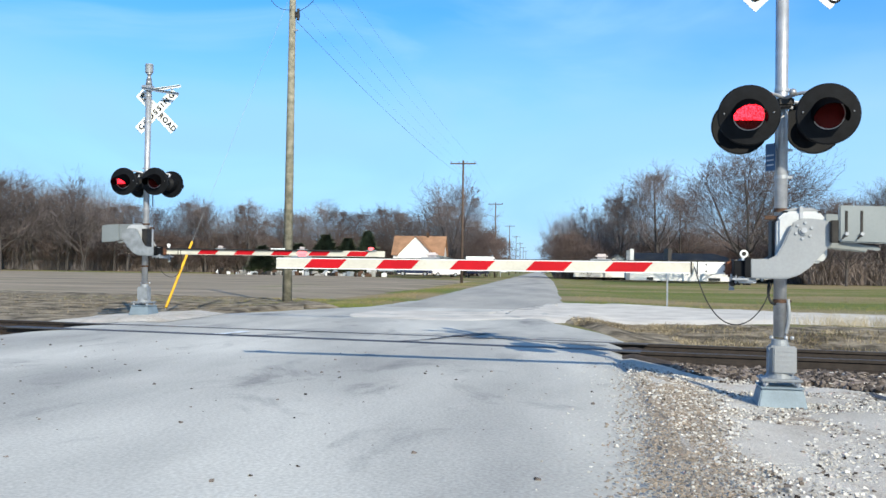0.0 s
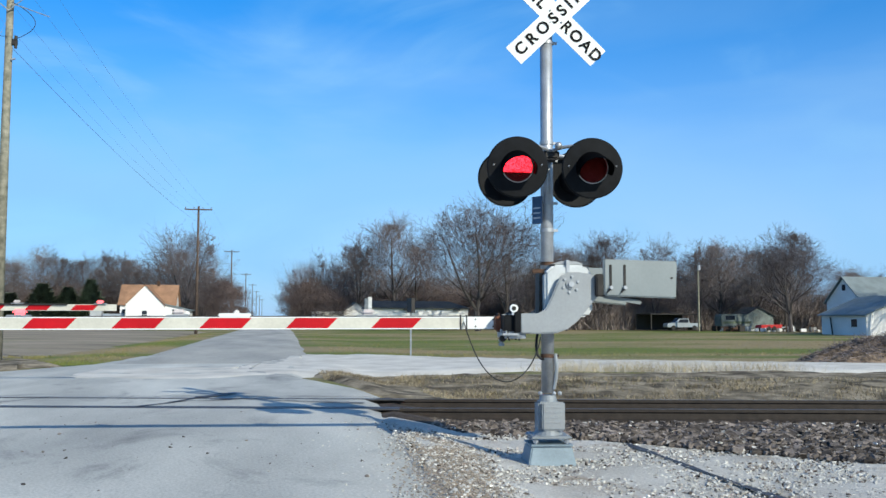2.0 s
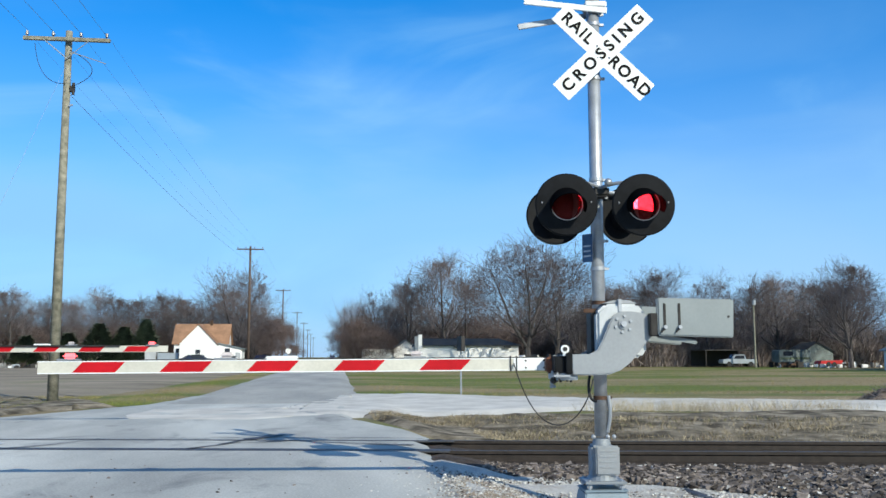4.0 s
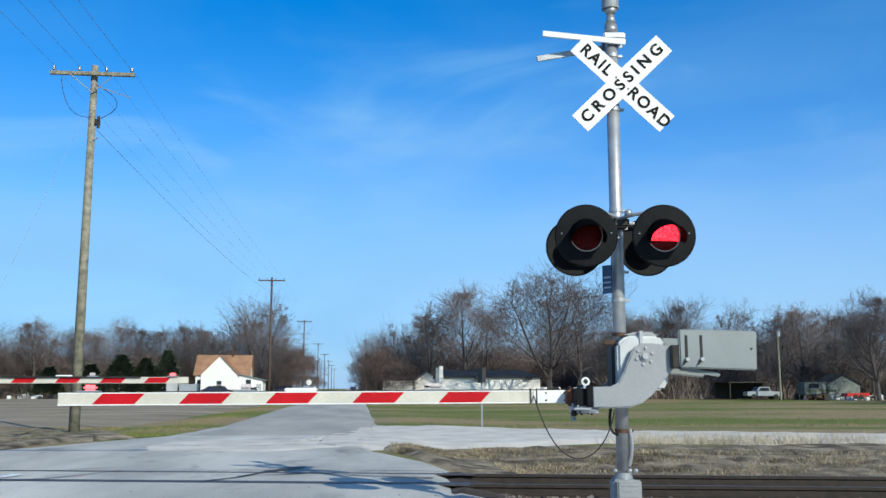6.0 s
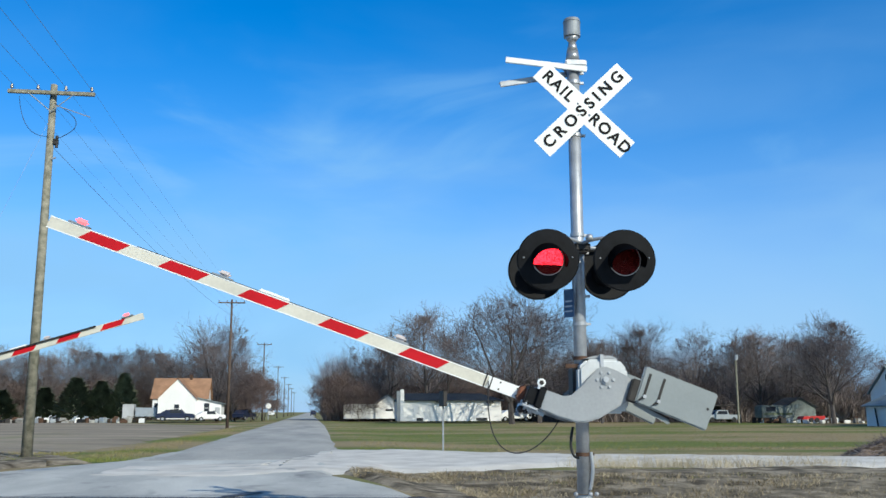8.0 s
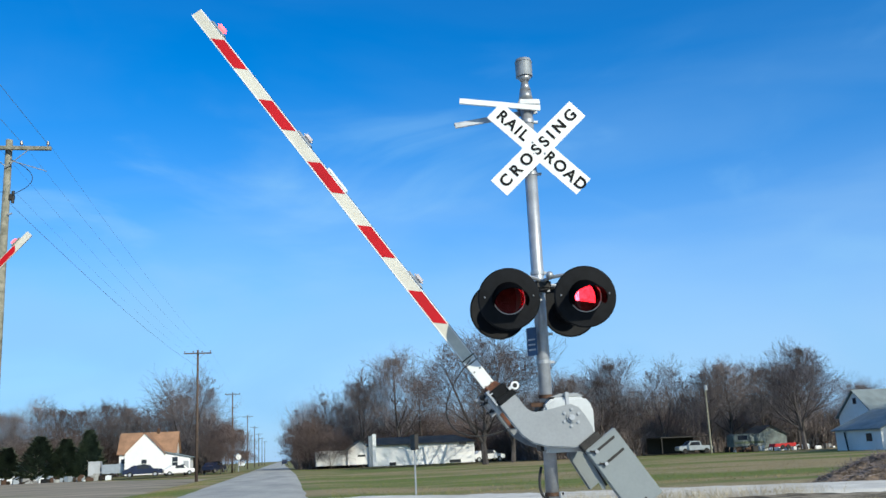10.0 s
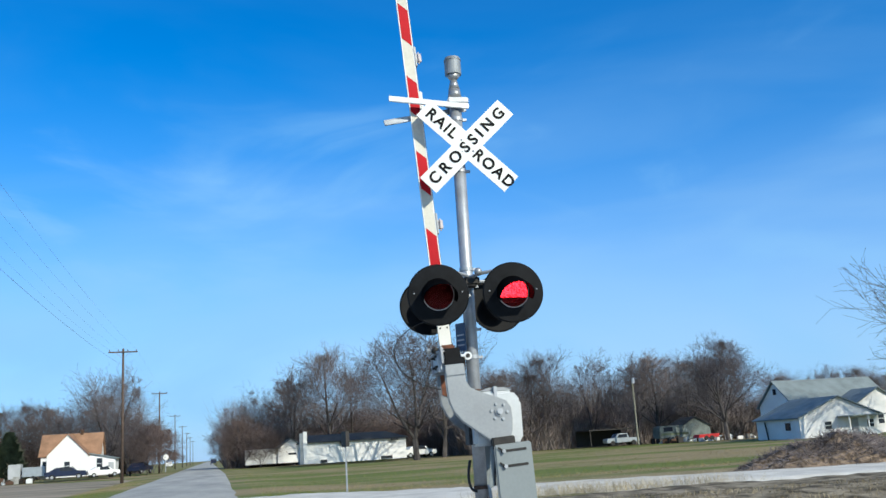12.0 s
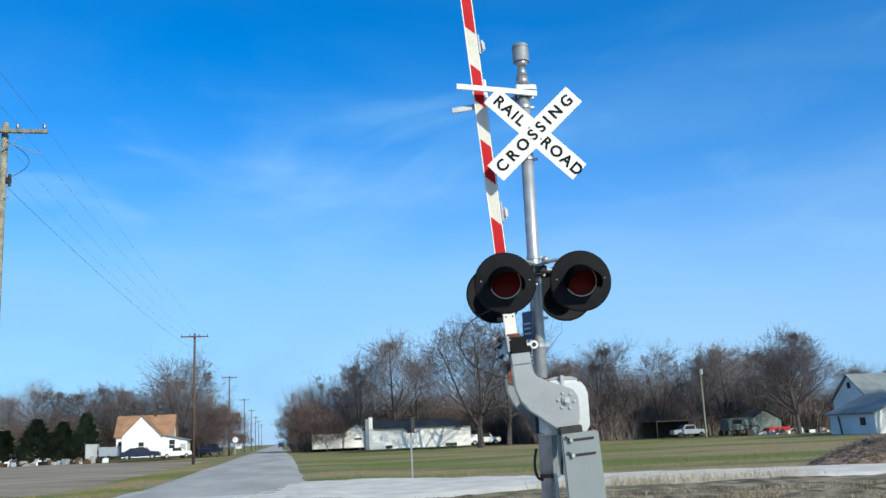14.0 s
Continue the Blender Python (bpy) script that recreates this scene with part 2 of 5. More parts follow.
M_APRON = mat("pale_chip_seal", (0.63, 0.63, 0.585), 0.95, 0, 0.62, 1.08, 0.5, 38, 0.35, (0.54, 0.55, 0.53), stretch=(1.0, 0.3, 1.0), soft=0.2, stain=(0.75, (0.52, 0.53, 0.56)))
M_CHALK = mat("limestone_gravel", (0.66, 0.64, 0.59), 0.95, 0, 0.52, 1.08, 1.3, 48, 1.0, (0.98, 0.93, 0.84), soft=0.25, stain=(1.1, (0.66, 0.57, 0.48)))
M_DRIVE = mat("white_drive_gravel", (0.64, 0.615, 0.56), 0.95, 0, 0.85, 1.08, 1.1, 24, 0.3, (0.57, 0.54, 0.49))
M_FOUND = mat("blue_steel_foundation", (0.21, 0.275, 0.325), 0.55, 0.2, 0.8, 1.12, 4, 60, 0.08)
M_STONE = mat("limestone_chip", (0.60, 0.585, 0.55), 0.9, 0, 0.7, 1.12, 9, 60, 0.2, isle=0.45)
M_BROWNSTONE = mat("ballast_stone", (0.16, 0.138, 0.124), 0.9, 0, 0.5, 1.5, 5, 40, 0.3, isle=0.8)
M_BALLAST = mat("ballast_bed", (0.095, 0.08, 0.07), 0.95, 0, 0.5, 1.3, 6, 40, 0.8)
M_TAR = mat("black_tar", (0.055, 0.055, 0.06), 0.65, 0, 0.7, 1.3, 6, 50, 0.1)
M_RAIL = mat("rusted_rail", (0.036, 0.028, 0.024), 0.75, 0.2, 0.6, 1.3, 10, 80, 0.1)
M_RAILTOP = mat("worn_rail_head", (0.11, 0.10, 0.095), 0.5, 0.6, 0.8, 1.1, 10, 80, 0.02)
M_TIE = mat("creosoted_tie", (0.05, 0.04, 0.033), 0.9, 0, 0.6, 1.4, 4, 40, 0.4, None, 0.3)
M_GRASS = mat("spring_grass", (0.12, 0.145, 0.04), 0.95, 0, 0.6, 1.25, 0.13, 3.0, 0.4, (0.50, 0.40, 0.225), stretch=(0.35, 1.0, 1.0), soft=0.055)
M_DRY = mat("dry_verge", (0.30, 0.255, 0.185), 0.95, 0, 0.45, 1.25, 1.6, 11, 0.8, (0.20, 0.165, 0.115), soft=0.13)
M_FIELD = mat("stubble_field", (0.37, 0.31, 0.235), 0.95, 0, 0.7, 1.12, 0.22, 5.0, 0.6, (0.26, 0.225, 0.165), stretch=(0.4, 1.0, 1.0), soft=0.24, stain=(0.10, (0.74, 0.82, 0.62)))
M_SOIL = mat("brush_and_soil", (0.22, 0.165, 0.12), 0.95, 0, 0.4, 1.5, 5, 22, 1.0, soft=0.12)
M_BLADE = mat("grass_blades", (0.15, 0.17, 0.05), 0.9, 0, 0.65, 1.25, 0.13, 20, 0, (0.46, 0.37, 0.20), soft=0.055, stretch=(0.35, 1.0, 1.0), isle=0.3)
M_STRAW = mat("dry_grass_blades", (0.38, 0.325, 0.225), 0.9, 0, 0.6, 1.2, 0.9, 20, 0, (0.22, 0.175, 0.115), isle=0.5)
M_PALE = mat("pale_tall_straw", (0.52, 0.45, 0.32), 0.9, 0, 0.8, 1.15, 0.9, 20, 0, isle=0.25)
M_POLE = mat("weathered_pole_wood", (0.32, 0.305, 0.245), 0.9, 0, 0.6, 1.2, 5, 40, 0.3, (0.26, 0.26, 0.20))
M_FARPOLE = mat("brown_pole_wood", (0.12, 0.09, 0.075), 0.9, 0, 0.7, 1.2, 5, 40, 0.2)
M_WIRE = mat("weathered_wire", (0.30, 0.34, 0.38), 0.6, 0.3, 0.9, 1.1, 5, 40, 0)
M_GUARD = mat("yellow_guy_guard", (0.75, 0.42, 0.02), 0.6, 0, 0.8, 1.1, 5, 40, 0)
M_PORC = mat("brown_porcelain", (0.09, 0.06, 0.05), 0.3, 0, 0.8, 1.2, 5, 40, 0)
M_BARK = mat("grey_bark", (0.088, 0.080, 0.078), 0.95, 0, 0.6, 1.3, 1.5, 12, 0.3, None, 0.2)
# twigs greyed in the base colour to stand for haze over the distance
M_TWIG = mat("bare_twigs", (0.155, 0.137, 0.142), 0.95, 0, 0.75, 1.25, 0.5, 8, 0, (0.13, 0.114, 0.118), 0.25)
M_TWIGRED = mat("reddish_twigs", (0.150, 0.116, 0.110), 0.95, 0, 0.75, 1.3, 0.5, 8, 0, (0.13, 0.10, 0.095), 0.2)
M_BRUSH = mat("grey_brown_brush", (0.235, 0.20, 0.19), 0.95, 0, 0.7, 1.3, 0.5, 8, 0, (0.20, 0.168, 0.158), isle=0.3)
# cooler grey than the brush, with the far wood's bluish haze painted in
M_SAPLING = mat("grey_saplings", (0.20, 0.185, 0.192), 0.95, 0, 0.7, 1.3, 0.5, 8, 0, None, isle=0.35)
M_CEDAR = mat("cedar_foliage", (0.17, 0.205, 0.135), 0.9, 0, 0.45, 1.5, 0.8, 10, 0, None, 0.25)
M_SIDING = mat("white_siding", (0.80, 0.80, 0.79), 0.6, 0, 0.92, 1.02, 0.6, 6, 0.05)
M_GREYWALL = mat("grey_wall", (0.42, 0.44, 0.46), 0.8, 0, 0.8, 1.1, 0.8, 8, 0.1)
M_ORANGE = mat("orange_shingles", (0.34, 0.20, 0.125), 0.9, 0, 0.75, 1.12, 0.9, 9, 0.2)
M_DARKROOF = mat("dark_shingles", (0.035, 0.04, 0.045), 0.85, 0, 0.7, 1.3, 0.9, 9, 0.2)
M_GREYROOF = mat("grey_shingles", (0.19, 0.23, 0.24), 0.85, 0, 0.8, 1.15, 0.9, 9, 0.2)
M_PANE = mat("dark_window", (0.03, 0.035, 0.045), 0.12, 0, 0.8, 1.2, 2, 20, 0)
M_CARBLUE = mat("dark_blue_paint", (0.02, 0.03, 0.07), 0.3, 0.2, 0.8, 1.1, 2, 20, 0)
M_CARSILVER = mat("silver_paint", (0.38, 0.42, 0.46), 0.3, 0.3, 0.9, 1.1, 2, 20, 0)
M_CARWHITE = mat("white_car_paint", (0.78, 0.79, 0.80), 0.3, 0, 0.9, 1.05, 2, 20, 0)
M_CARRED = mat("red_car_paint", (0.5, 0.03, 0.03), 0.35, 0, 0.8, 1.1, 2, 20, 0)
M_TYRE = mat("tyre_rubber", (0.015, 0.015, 0.015), 0.8, 0, 0.8, 1.2, 9, 50, 0)
M_JUNK = mat("junk_grey", (0.33, 0.33, 0.32), 0.8, 0.1, 0.6, 1.3, 1.5, 10, 0.1, None, 0.5)
M_YARD = mat("weathered_grey_green", (0.19, 0.225, 0.215), 0.8, 0, 0.6, 1.2, 1.2, 9, 0.1)
M_LENS = bpy.data.materials.new("red_lens_glass")
M_LENS.use_nodes = True
lens_bsdf = M_LENS.node_tree.nodes["Principled BSDF"]
lens_bsdf.inputs["Base Color"].default_value = (0.40, 0.04, 0.045, 1)
lens_bsdf.inputs["Transmission Weight"].default_value = 0.82
lens_bsdf.inputs["Roughness"].default_value = 0.12
lens_bsdf.inputs["IOR"].default_value = 1.15


# ---- building helpers ----
def part(name, bm, material, parent=None, label="", smooth=False):
    me = bpy.data.meshes.new(name)
    bm.to_mesh(me)
    bm.free()
    me.materials.append(material)
    if smooth:
        for p in me.polygons:
            p.use_smooth = True
    ob = new(name, me)
    ob.parent = parent
    if label:
        tagged(ob, label)
    return ob


def thing(name, m, label, category, group="", kind=""):
    e = new(name)
    e.empty_display_size = 0.2
    e.matrix_basis = m
    return tagged(e, label, category, group, kind)


def box(bm, x0, x1, y0, y1, z0, z1, bevel=0.0, m=None):
    r = bmesh.ops.create_cube(bm, size=1, matrix=Matrix.Translation(((x0 + x1) / 2, (y0 + y1) / 2, (z0 + z1) / 2)) @ Matrix.Diagonal((x1 - x0, y1 - y0, z1 - z0, 1)))
    vs = r["verts"]
    if bevel:
        es = list({e for v in vs for e in v.link_edges})
        rb = bmesh.ops.bevel(bm, geom=es, offset=bevel, segments=2, affect="EDGES")
        vs = list({v for f in rb["faces"] for v in f.verts} | {v for v in vs if v.is_valid})
    if m is not None:
        bmesh.ops.transform(bm, matrix=m, verts=vs)
    return bm


def rod(bm, a, b, r0, r1=None, n=12):
    a, b = Vector(a), Vector(b)
    d = b - a
    m = Matrix.Translation((a + b) / 2) @ d.to_track_quat("Z", "Y").to_matrix().to_4x4()
    bmesh.ops.create_cone(bm, cap_ends=True, segments=n, radius1=r0, radius2=r0 if r1 is None else r1, depth=d.length, matrix=m)
    return bm


def ball(bm, c, r, n=10):
    bmesh.ops.create_uvsphere(bm, u_segments=n, v_segments=max(6, n // 2 + 1), radius=r, matrix=Matrix.Translation(c))
    return bm


def slab(bm, pts, v0, v1, bevel=0.0):
    """A plate: the outline pts (u, z) between depths v0 and v1."""
    vs = [bm.verts.new((u, v0, z)) for u, z in pts]
    f = bm.faces.new(vs)
    bm.normal_update()
    r = bmesh.ops.extrude_face_region(bm, geom=[f])
    nv = [e for e in r["geom"] if isinstance(e, bmesh.types.BMVert)]
    bmesh.ops.translate(bm, verts=nv, vec=(0, v1 - v0, 0))
    bmesh.ops.recalc_face_normals(bm, faces=list(bm.faces))
    if bevel:
        es = [e for e in bm.edges if len(e.link_faces) == 2 and e.calc_face_angle(0) > 0.6]
        bmesh.ops.bevel(bm, geom=es, offset=bevel, segments=2, affect="EDGES")
    return bm


def tube(bm, pts, r, n=6):
    """A round tube swept along pts, in one piece."""
    pts = [Vector(p) for p in pts]
    prev = None
    side = None
    for i, p in enumerate(pts):
        d = (pts[min(i + 1, len(pts) - 1)] - pts[max(i - 1, 0)]).normalized()
        if side is None:
            side = d.cross(Vector((0, 0, 1)) if abs(d.z) < 0.9 else Vector((1, 0, 0))).normalized()
        side = (side - d * side.dot(d)).normalized()
        up = d.cross(side)
        cur = [bm.verts.new(p + (side * math.cos(6.2832 * k / n) + up * math.sin(6.2832 * k / n)) * r) for k in range(n)]
        if prev:
            for k in range(n):
                bm.faces.new((prev[k], prev[(k + 1) % n], cur[(k + 1) % n], cur[k]))
        else:
            bm.faces.new(cur[::-1])
        prev = cur
    bm.faces.new(prev)
    return bm


def bezier(ps, k=14):
    out = []
    for i in range(k + 1):
        q, t = [Vector(p) for p in ps], i / k
        while len(q) > 1:
            q = [a.lerp(b, t) for a, b in zip(q[:-1], q[1:])]
        out.append(q[0])
    return out


B = bmesh.new


# ---- ground ----
def smooth(a, b, x):
    t = min(1.0, max(0.0, (x - a) / (b - a)))
    return t * t * (3 - 2 * t)


TRACK_TAN = -0.18
TRACK_DEG = math.degrees(math.atan(TRACK_TAN))


def track_y(x):
    """The middle of the track."""
    return 13.12 + TRACK_TAN * x


def level(x, y):
    """Height of the land: the road's crown at 0, the verges a little lower, a shallow ditch beyond the track."""
    far = smooth(21, 31, y)
    h = -0.045 - 0.06 * far
    h -= (1 - far) * (0.17 * smooth(0.9, 2.1, x) + 0.12 * smooth(-8.0, -10.0, x))
    ditch = math.exp(-((y - track_y(x) - 5.0) / 2.0) ** 2)
    h -= 0.22 * ditch * smooth(1.6, 4.0, x)
    h -= 0.12 * smooth(26, 40, y) * (smooth(2, 6, x) + smooth(-6, -9, x))
    return h


def graded(a, b, near0, near1, step, grow=1.35):
    """Coordinates from a to b, evenly spaced between near0 and near1 and wider beyond."""
    xs, s = [near0], step
    while xs[-1] < near1:
        xs.append(xs[-1] + step)
    while xs[-1] < b:
        s *= grow
        xs.append(min(b, xs[-1] + s))
    s = step
    while xs[0] > a:
        s *= grow
        xs.insert(0, max(a, xs[0] - s))
    return xs


def grid_mesh(name, xs, ys, zf, material):
    verts = [(x, y, zf(x, y)) for y in ys for x in xs]
    n = len(xs)
    faces = [(j * n + i, j * n + i + 1, (j + 1) * n + i + 1, (j + 1) * n + i) for j in range(len(ys) - 1) for i in range(n - 1)]
    me = bpy.data.meshes.new(name)
    me.from_pydata(verts, [], faces)
    me.materials.append(material)
    for p in me.polygons:
        p.use_smooth = True
    return new(name, me)


def rough(x, y, k=0.03, s=0.7):
    return k * noise.noise((x * s, y * s, 0.3))


ground = tagged(grid_mesh("ground", graded(-2500, 2500, -24, 28, 0.7), graded(-400, 4000, -6, 46, 0.7),
                lambda x, y: level(x, y) - 0.06 + rough(x, y, 0.02), M_GRASS),
                "flat grassy land in early spring, partly straw-coloured", "ground", kind="structure")


def sheet(name, left, right, material, lift, cols=10, ragged=0.0, label="", category="", seed=0, bumpy=0.0):
    """A sheet on the land between two edges of equally many points; ragged: how far its edges wander."""
    def fine(pts, side):
        out = []
        for (x0, y0), (x1, y1) in zip(pts[:-1], pts[1:]):
            k = max(2, min(60, int(math.hypot(x1 - x0, y1 - y0) / 0.35)))
            out.append(k)
        return out
    ks = [max(a, b) for a, b in zip(fine(left, 0), fine(right, 1))]

    def walk_edge(pts, side):
        out = []
        for i, k in enumerate(ks):
            for j in range(k + (i == len(ks) - 1)):
                t = j / k
                x, y = (pts[i][c] + (pts[i + 1][c] - pts[i][c]) * t for c in (0, 1))
                w = ragged * (noise.noise((x * 0.8 + seed, y * 0.8, side * 7.1)) + 0.5 * noise.noise((x * 2.9 + seed, y * 2.9, side * 3.7)))
                dx, dy = pts[i + 1][0] - pts[i][0], pts[i + 1][1] - pts[i][1]
                d = math.hypot(dx, dy) or 1
                out.append((x - dy / d * w, y + dx / d * w))
        return out
    a, b = walk_edge(left, 0), walk_edge(right, 1)
    verts, faces = [], []
    for row, ((x0, y0), (x1, y1)) in enumerate(zip(a, b)):
        for i in range(cols + 1):
            t = i / cols
            x, y = x0 + (x1 - x0) * t, y0 + (y1 - y0) * t
            verts.append((x, y, level(x, y) + lift + (rough(x, y, bumpy, 1.7) if 0 < i < cols and 0 < row < len(a) - 1 else -0.09)))
    n = cols + 1
    for j in range(len(a) - 1):
        for i in range(cols):
            faces.append((j * n + i, j * n + i + 1, (j + 1) * n + i + 1, (j + 1) * n + i))
    me = bpy.data.meshes.new(name)
    me.from_pydata(verts, [], faces)
    me.materials.append(material)
    bm = bmesh.new()
    bm.from_mesh(me)
    bmesh.ops.recalc_face_normals(bm, faces=list(bm.faces))
    if bm.faces[0].normal.z < 0:
        bmesh.ops.reverse_faces(bm, faces=list(bm.faces))
    bm.to_mesh(me)
    bm.free()
    for p in me.polygons:
        p.use_smooth = True
    return tagged(new(name, me), label, category, kind="structure")


# brown stubble field beyond the track, left of the road
sheet("field", [(-260, 34), (-9.6, 27.5), (-9.0, 36), (-8.4, 60), (-8.0, 104)], [(-260, 36), (-120, 138), (-90, 138), (-60, 138), (-30, 138)], M_FIELD, 0.02, 24, 0.4,
      "bare brown stubble field beside the road", "field")
# dry verge on both sides of the track
sheet("verge_left", [(-90, 31), (-40, 22), (-9.4, 16.4), (-8.2, 23.0), (-6.3, 26.6)], [(-90, 46), (-40, 43), (-14.2, 38.5), (-10.3, 34.5), (-8.2, 31.5)], M_DRY, 0.034, 14, 0.5, "dry straw-coloured verge along the track", "verge", 3, 0.03)
sheet("verge_right", [(1.5, 16.0), (3.2, 15.0), (8, 13.9), (40, 8.1), (90, -1)], [(0.35, 20.9), (3.0, 23.2), (12, 23.6), (40, 20), (90, 13)], M_DRY, 0.02, 16, 0.3,
      "dry matted grass between the track and the gravel drive", "verge", 5, 0.05)
# the road and its pale apron at the crossing
sheet("road", [(-5.6, 26), (-5.1, 34), (-5.1, 100), (-5.4, 300), (-6, 1500)], [(0.5, 26), (0.75, 34), (1.2, 100), (0.9, 300), (0.2, 1500)], M_ROAD, 0.03, 8, 0.08,
      "straight worn grey asphalt country road", "road")
sheet("pavement_near", [(-14, -14), (-12, 4), (-9.6, 10.6), (-9.6, 16.8), (-7.3, 21.4), (-5.6, 26.1), (-5.2, 33)],
      [(1.3, -14), (0.7, 3.3), (1.1, 8.6), (1.6, 15.4), (0.2, 19.6), (0.45, 26.1), (0.5, 33)], M_APRON, 0.022, 24, 0.10,
      "pale worn chip-sealed pavement over the crossing", "pavement")
sheet("gravel_drive", [(-4.9, 23.2), (-1.4, 24.4), (0.7, 34.6), (4.5, 34.0), (8.2, 30.1), (16.3, 27.2), (40, 22.7), (80, 15)], [(-5.2, 19.6), (-2.0, 18.6), (0.6, 20.6), (1.6, 22.2), (6.7, 24.9), (14.1, 23.1), (40, 19.8), (80, 12.6)], M_DRIVE, 0.030, 16, 0.25,
      "pale limestone gravel drive beside the track", "drive", 4, 0.03)
sheet("gravel_pad", [(-10.6, 16.2), (-10.6, 19.8)], [(-7.6, 16.2), (-7.6, 19.8)], M_CHALK, 0.12, 6, 0.1, "low gravel pad under the signal across the track", "shoulder", 6, 0.02)
sheet("gravel_shoulder", [(0.3, -8), (0.2, 3.3), (0.6, 7), (0.8, 11.6)], [(14, -8), (11, 3.3), (10.0, 6.6), (8.4, 10.0)], M_CHALK, 0.012, 20, 0.12,
      "white limestone gravel shoulder round the signal's foot", "shoulder", 2, 0.05)

# ---- track ----
TRACK = pose(0, 13.12, -0.038, 0, 0, TRACK_DEG)
sheet("ballast_bed", [(0.9, 11.4), (3.0, 9.7), (5.4, 7.2), (10, 5.0), (40, -3), (140, -18)], [(1.2, 15.3), (4.0, 14.8), (8, 13.8), (14, 12.8), (40, 8.0), (140, -10)], M_BALLAST, 0.035, 12, 0.12, "brown stone ballast under the track", "ballast", 9, 0.03)
sheet("ballast_bed_left", [(-140, 36), (-40, 18.2), (-9.6, 12.7)], [(-140, 40.5), (-40, 22.5), (-9.6, 16.9)], M_BALLAST, 0.06, 12, 0.12, "brown stone ballast under the track", "ballast", 9, 0.03)


def rail(y):
    """One rail: foot, web and head in one rusted profile, with a polished running surface."""
    t = thing("rail", TRACK @ pose(0, y, 0), "rusted steel rail with a worn head", "rail", "rails of the track")
    prof = [(-0.07, -0.155), (0.07, -0.155), (0.07, -0.14), (0.012, -0.12), (0.010, -0.035), (0.036, -0.025), (0.036, 0.014), (-0.036, 0.014), (-0.036, -0.025), (-0.010, -0.035), (-0.012, -0.12), (-0.07, -0.14)]
    bm = B()
    a = [bm.verts.new((-150, p, z)) for p, z in prof]
    b = [bm.verts.new((150, p, z)) for p, z in prof]
    for i in range(len(prof)):
        bm.faces.new((a[i], a[i - 1], b[i - 1], b[i]))
    bmesh.ops.recalc_face_normals(bm, faces=list(bm.faces))
    part("profile", bm, M_RAIL, t)
    part("running_surface", box(B(), -150, 150, -0.030, 0.030, 0.014, 0.019), M_RAILTOP, t, "worn steel running surface")
    # grooves beside the rail in the paved crossing, filled with dark dirt and tar
    for a, b in ((-0.13, -0.037), (0.037, 0.17)) if y < 0 else ((-0.11, -0.037),):
        part("flangeway", box(B(), -9.6, 1.5, a, b, 0.0, 0.0185), M_TAR, t, "dark flangeway groove")
    return t


RAILS = [rail(-0.76), rail(0.76)]


def tie(x):
    t = new("tie", TIE_MESH)
    t.matrix_basis = TRACK @ pose(x, random.uniform(-0.05, 0.05), -0.255 + (0.1 if x < 0 else 0.0), 0, 0, random.uniform(-1, 1))
    return tagged(t, "weathered dark wooden railway tie", "railway tie", "ties under the track")


bm = box(B(), -0.115, 0.115, -1.3, 1.3, -0.1, 0.09, 0.008)
TIE_MESH = bpy.data.meshes.new("tie")
bm.to_mesh(TIE_MESH)
bm.free()
TIE_MESH.materials.append(M_TIE)
for i in range(46):
    tie(1.9 + 0.52 * i)
for i in range(30):
    tie(-9.9 - 0.52 * i)


def ribbon(name, pts, w, material, lift, label, category, seed=0):
    """A thin strip of tar or paint on the pavement along pts."""
    bm = B()
    prev = None
    fine = []
    for (x0, y0), (x1, y1) in zip(pts[:-1], pts[1:]):
        k = max(2, int(math.hypot(x1 - x0, y1 - y0) / 0.12))
        fine += [(x0 + (x1 - x0) * j / k, y0 + (y1 - y0) * j / k) for j in range(k)]
    fine.append(pts[-1])
    for i, (x, y) in enumerate(fine):
        x1, y1 = fine[min(i + 1, len(fine) - 1)]
        x0, y0 = fine[max(i - 1, 0)]
        d = Vector((x1 - x0, y1 - y0)).normalized()
        ww = w * (0.75 + 0.8 * noise.noise((x * 2.3 + seed, y * 2.3, 1.0)))
        wob = 0.05 * noise.noise((x * 1.7, y * 1.7, seed + 4.0))
        c = Vector((x, y)) + Vector((-d.y, d.x)) * wob
        a = bm.verts.new((c.x - d.y * ww, c.y + d.x * ww, level(x, y) + lift))
        b = bm.verts.new((c.x + d.y * ww, c.y - d.x * ww, level(x, y) + lift))
        if prev:
            bm.faces.new((prev[0], prev[1], b, a))
        prev = (a, b)
    bmesh.ops.recalc_face_normals(bm, faces=list(bm.faces))
    if bm.faces[:] and bm.faces[:][0].normal.z < 0:
        bmesh.ops.reverse_faces(bm, faces=list(bm.faces))
    return tagged(part(name, bm, material), label, category, kind="structure")


# a narrow dark strip laid over the gravel, in the same black as the seals
ribbon("dark_strip", [(3.62, 9.3), (3.58, 8.0), (3.6, 6.2), (3.7, 5.0)], 0.045, M_TAR, 0.024, "narrow dark strip in the white gravel", "rubber strip", 11)
SEAL = "dark tar crack seal on the pale pavement"
ribbon("tar_seal", [(-2.3, 12.8), (-1.9, 13.4), (-1.4, 14.55)], 0.05, M_TAR, 0.034, SEAL, "tar seal", 1)
ribbon("tar_seal", [(-1.95, 13.5), (-0.9, 13.9), (0.1, 13.3), (0.9, 12.9)], 0.05, M_TAR, 0.034, SEAL, "tar seal", 2)
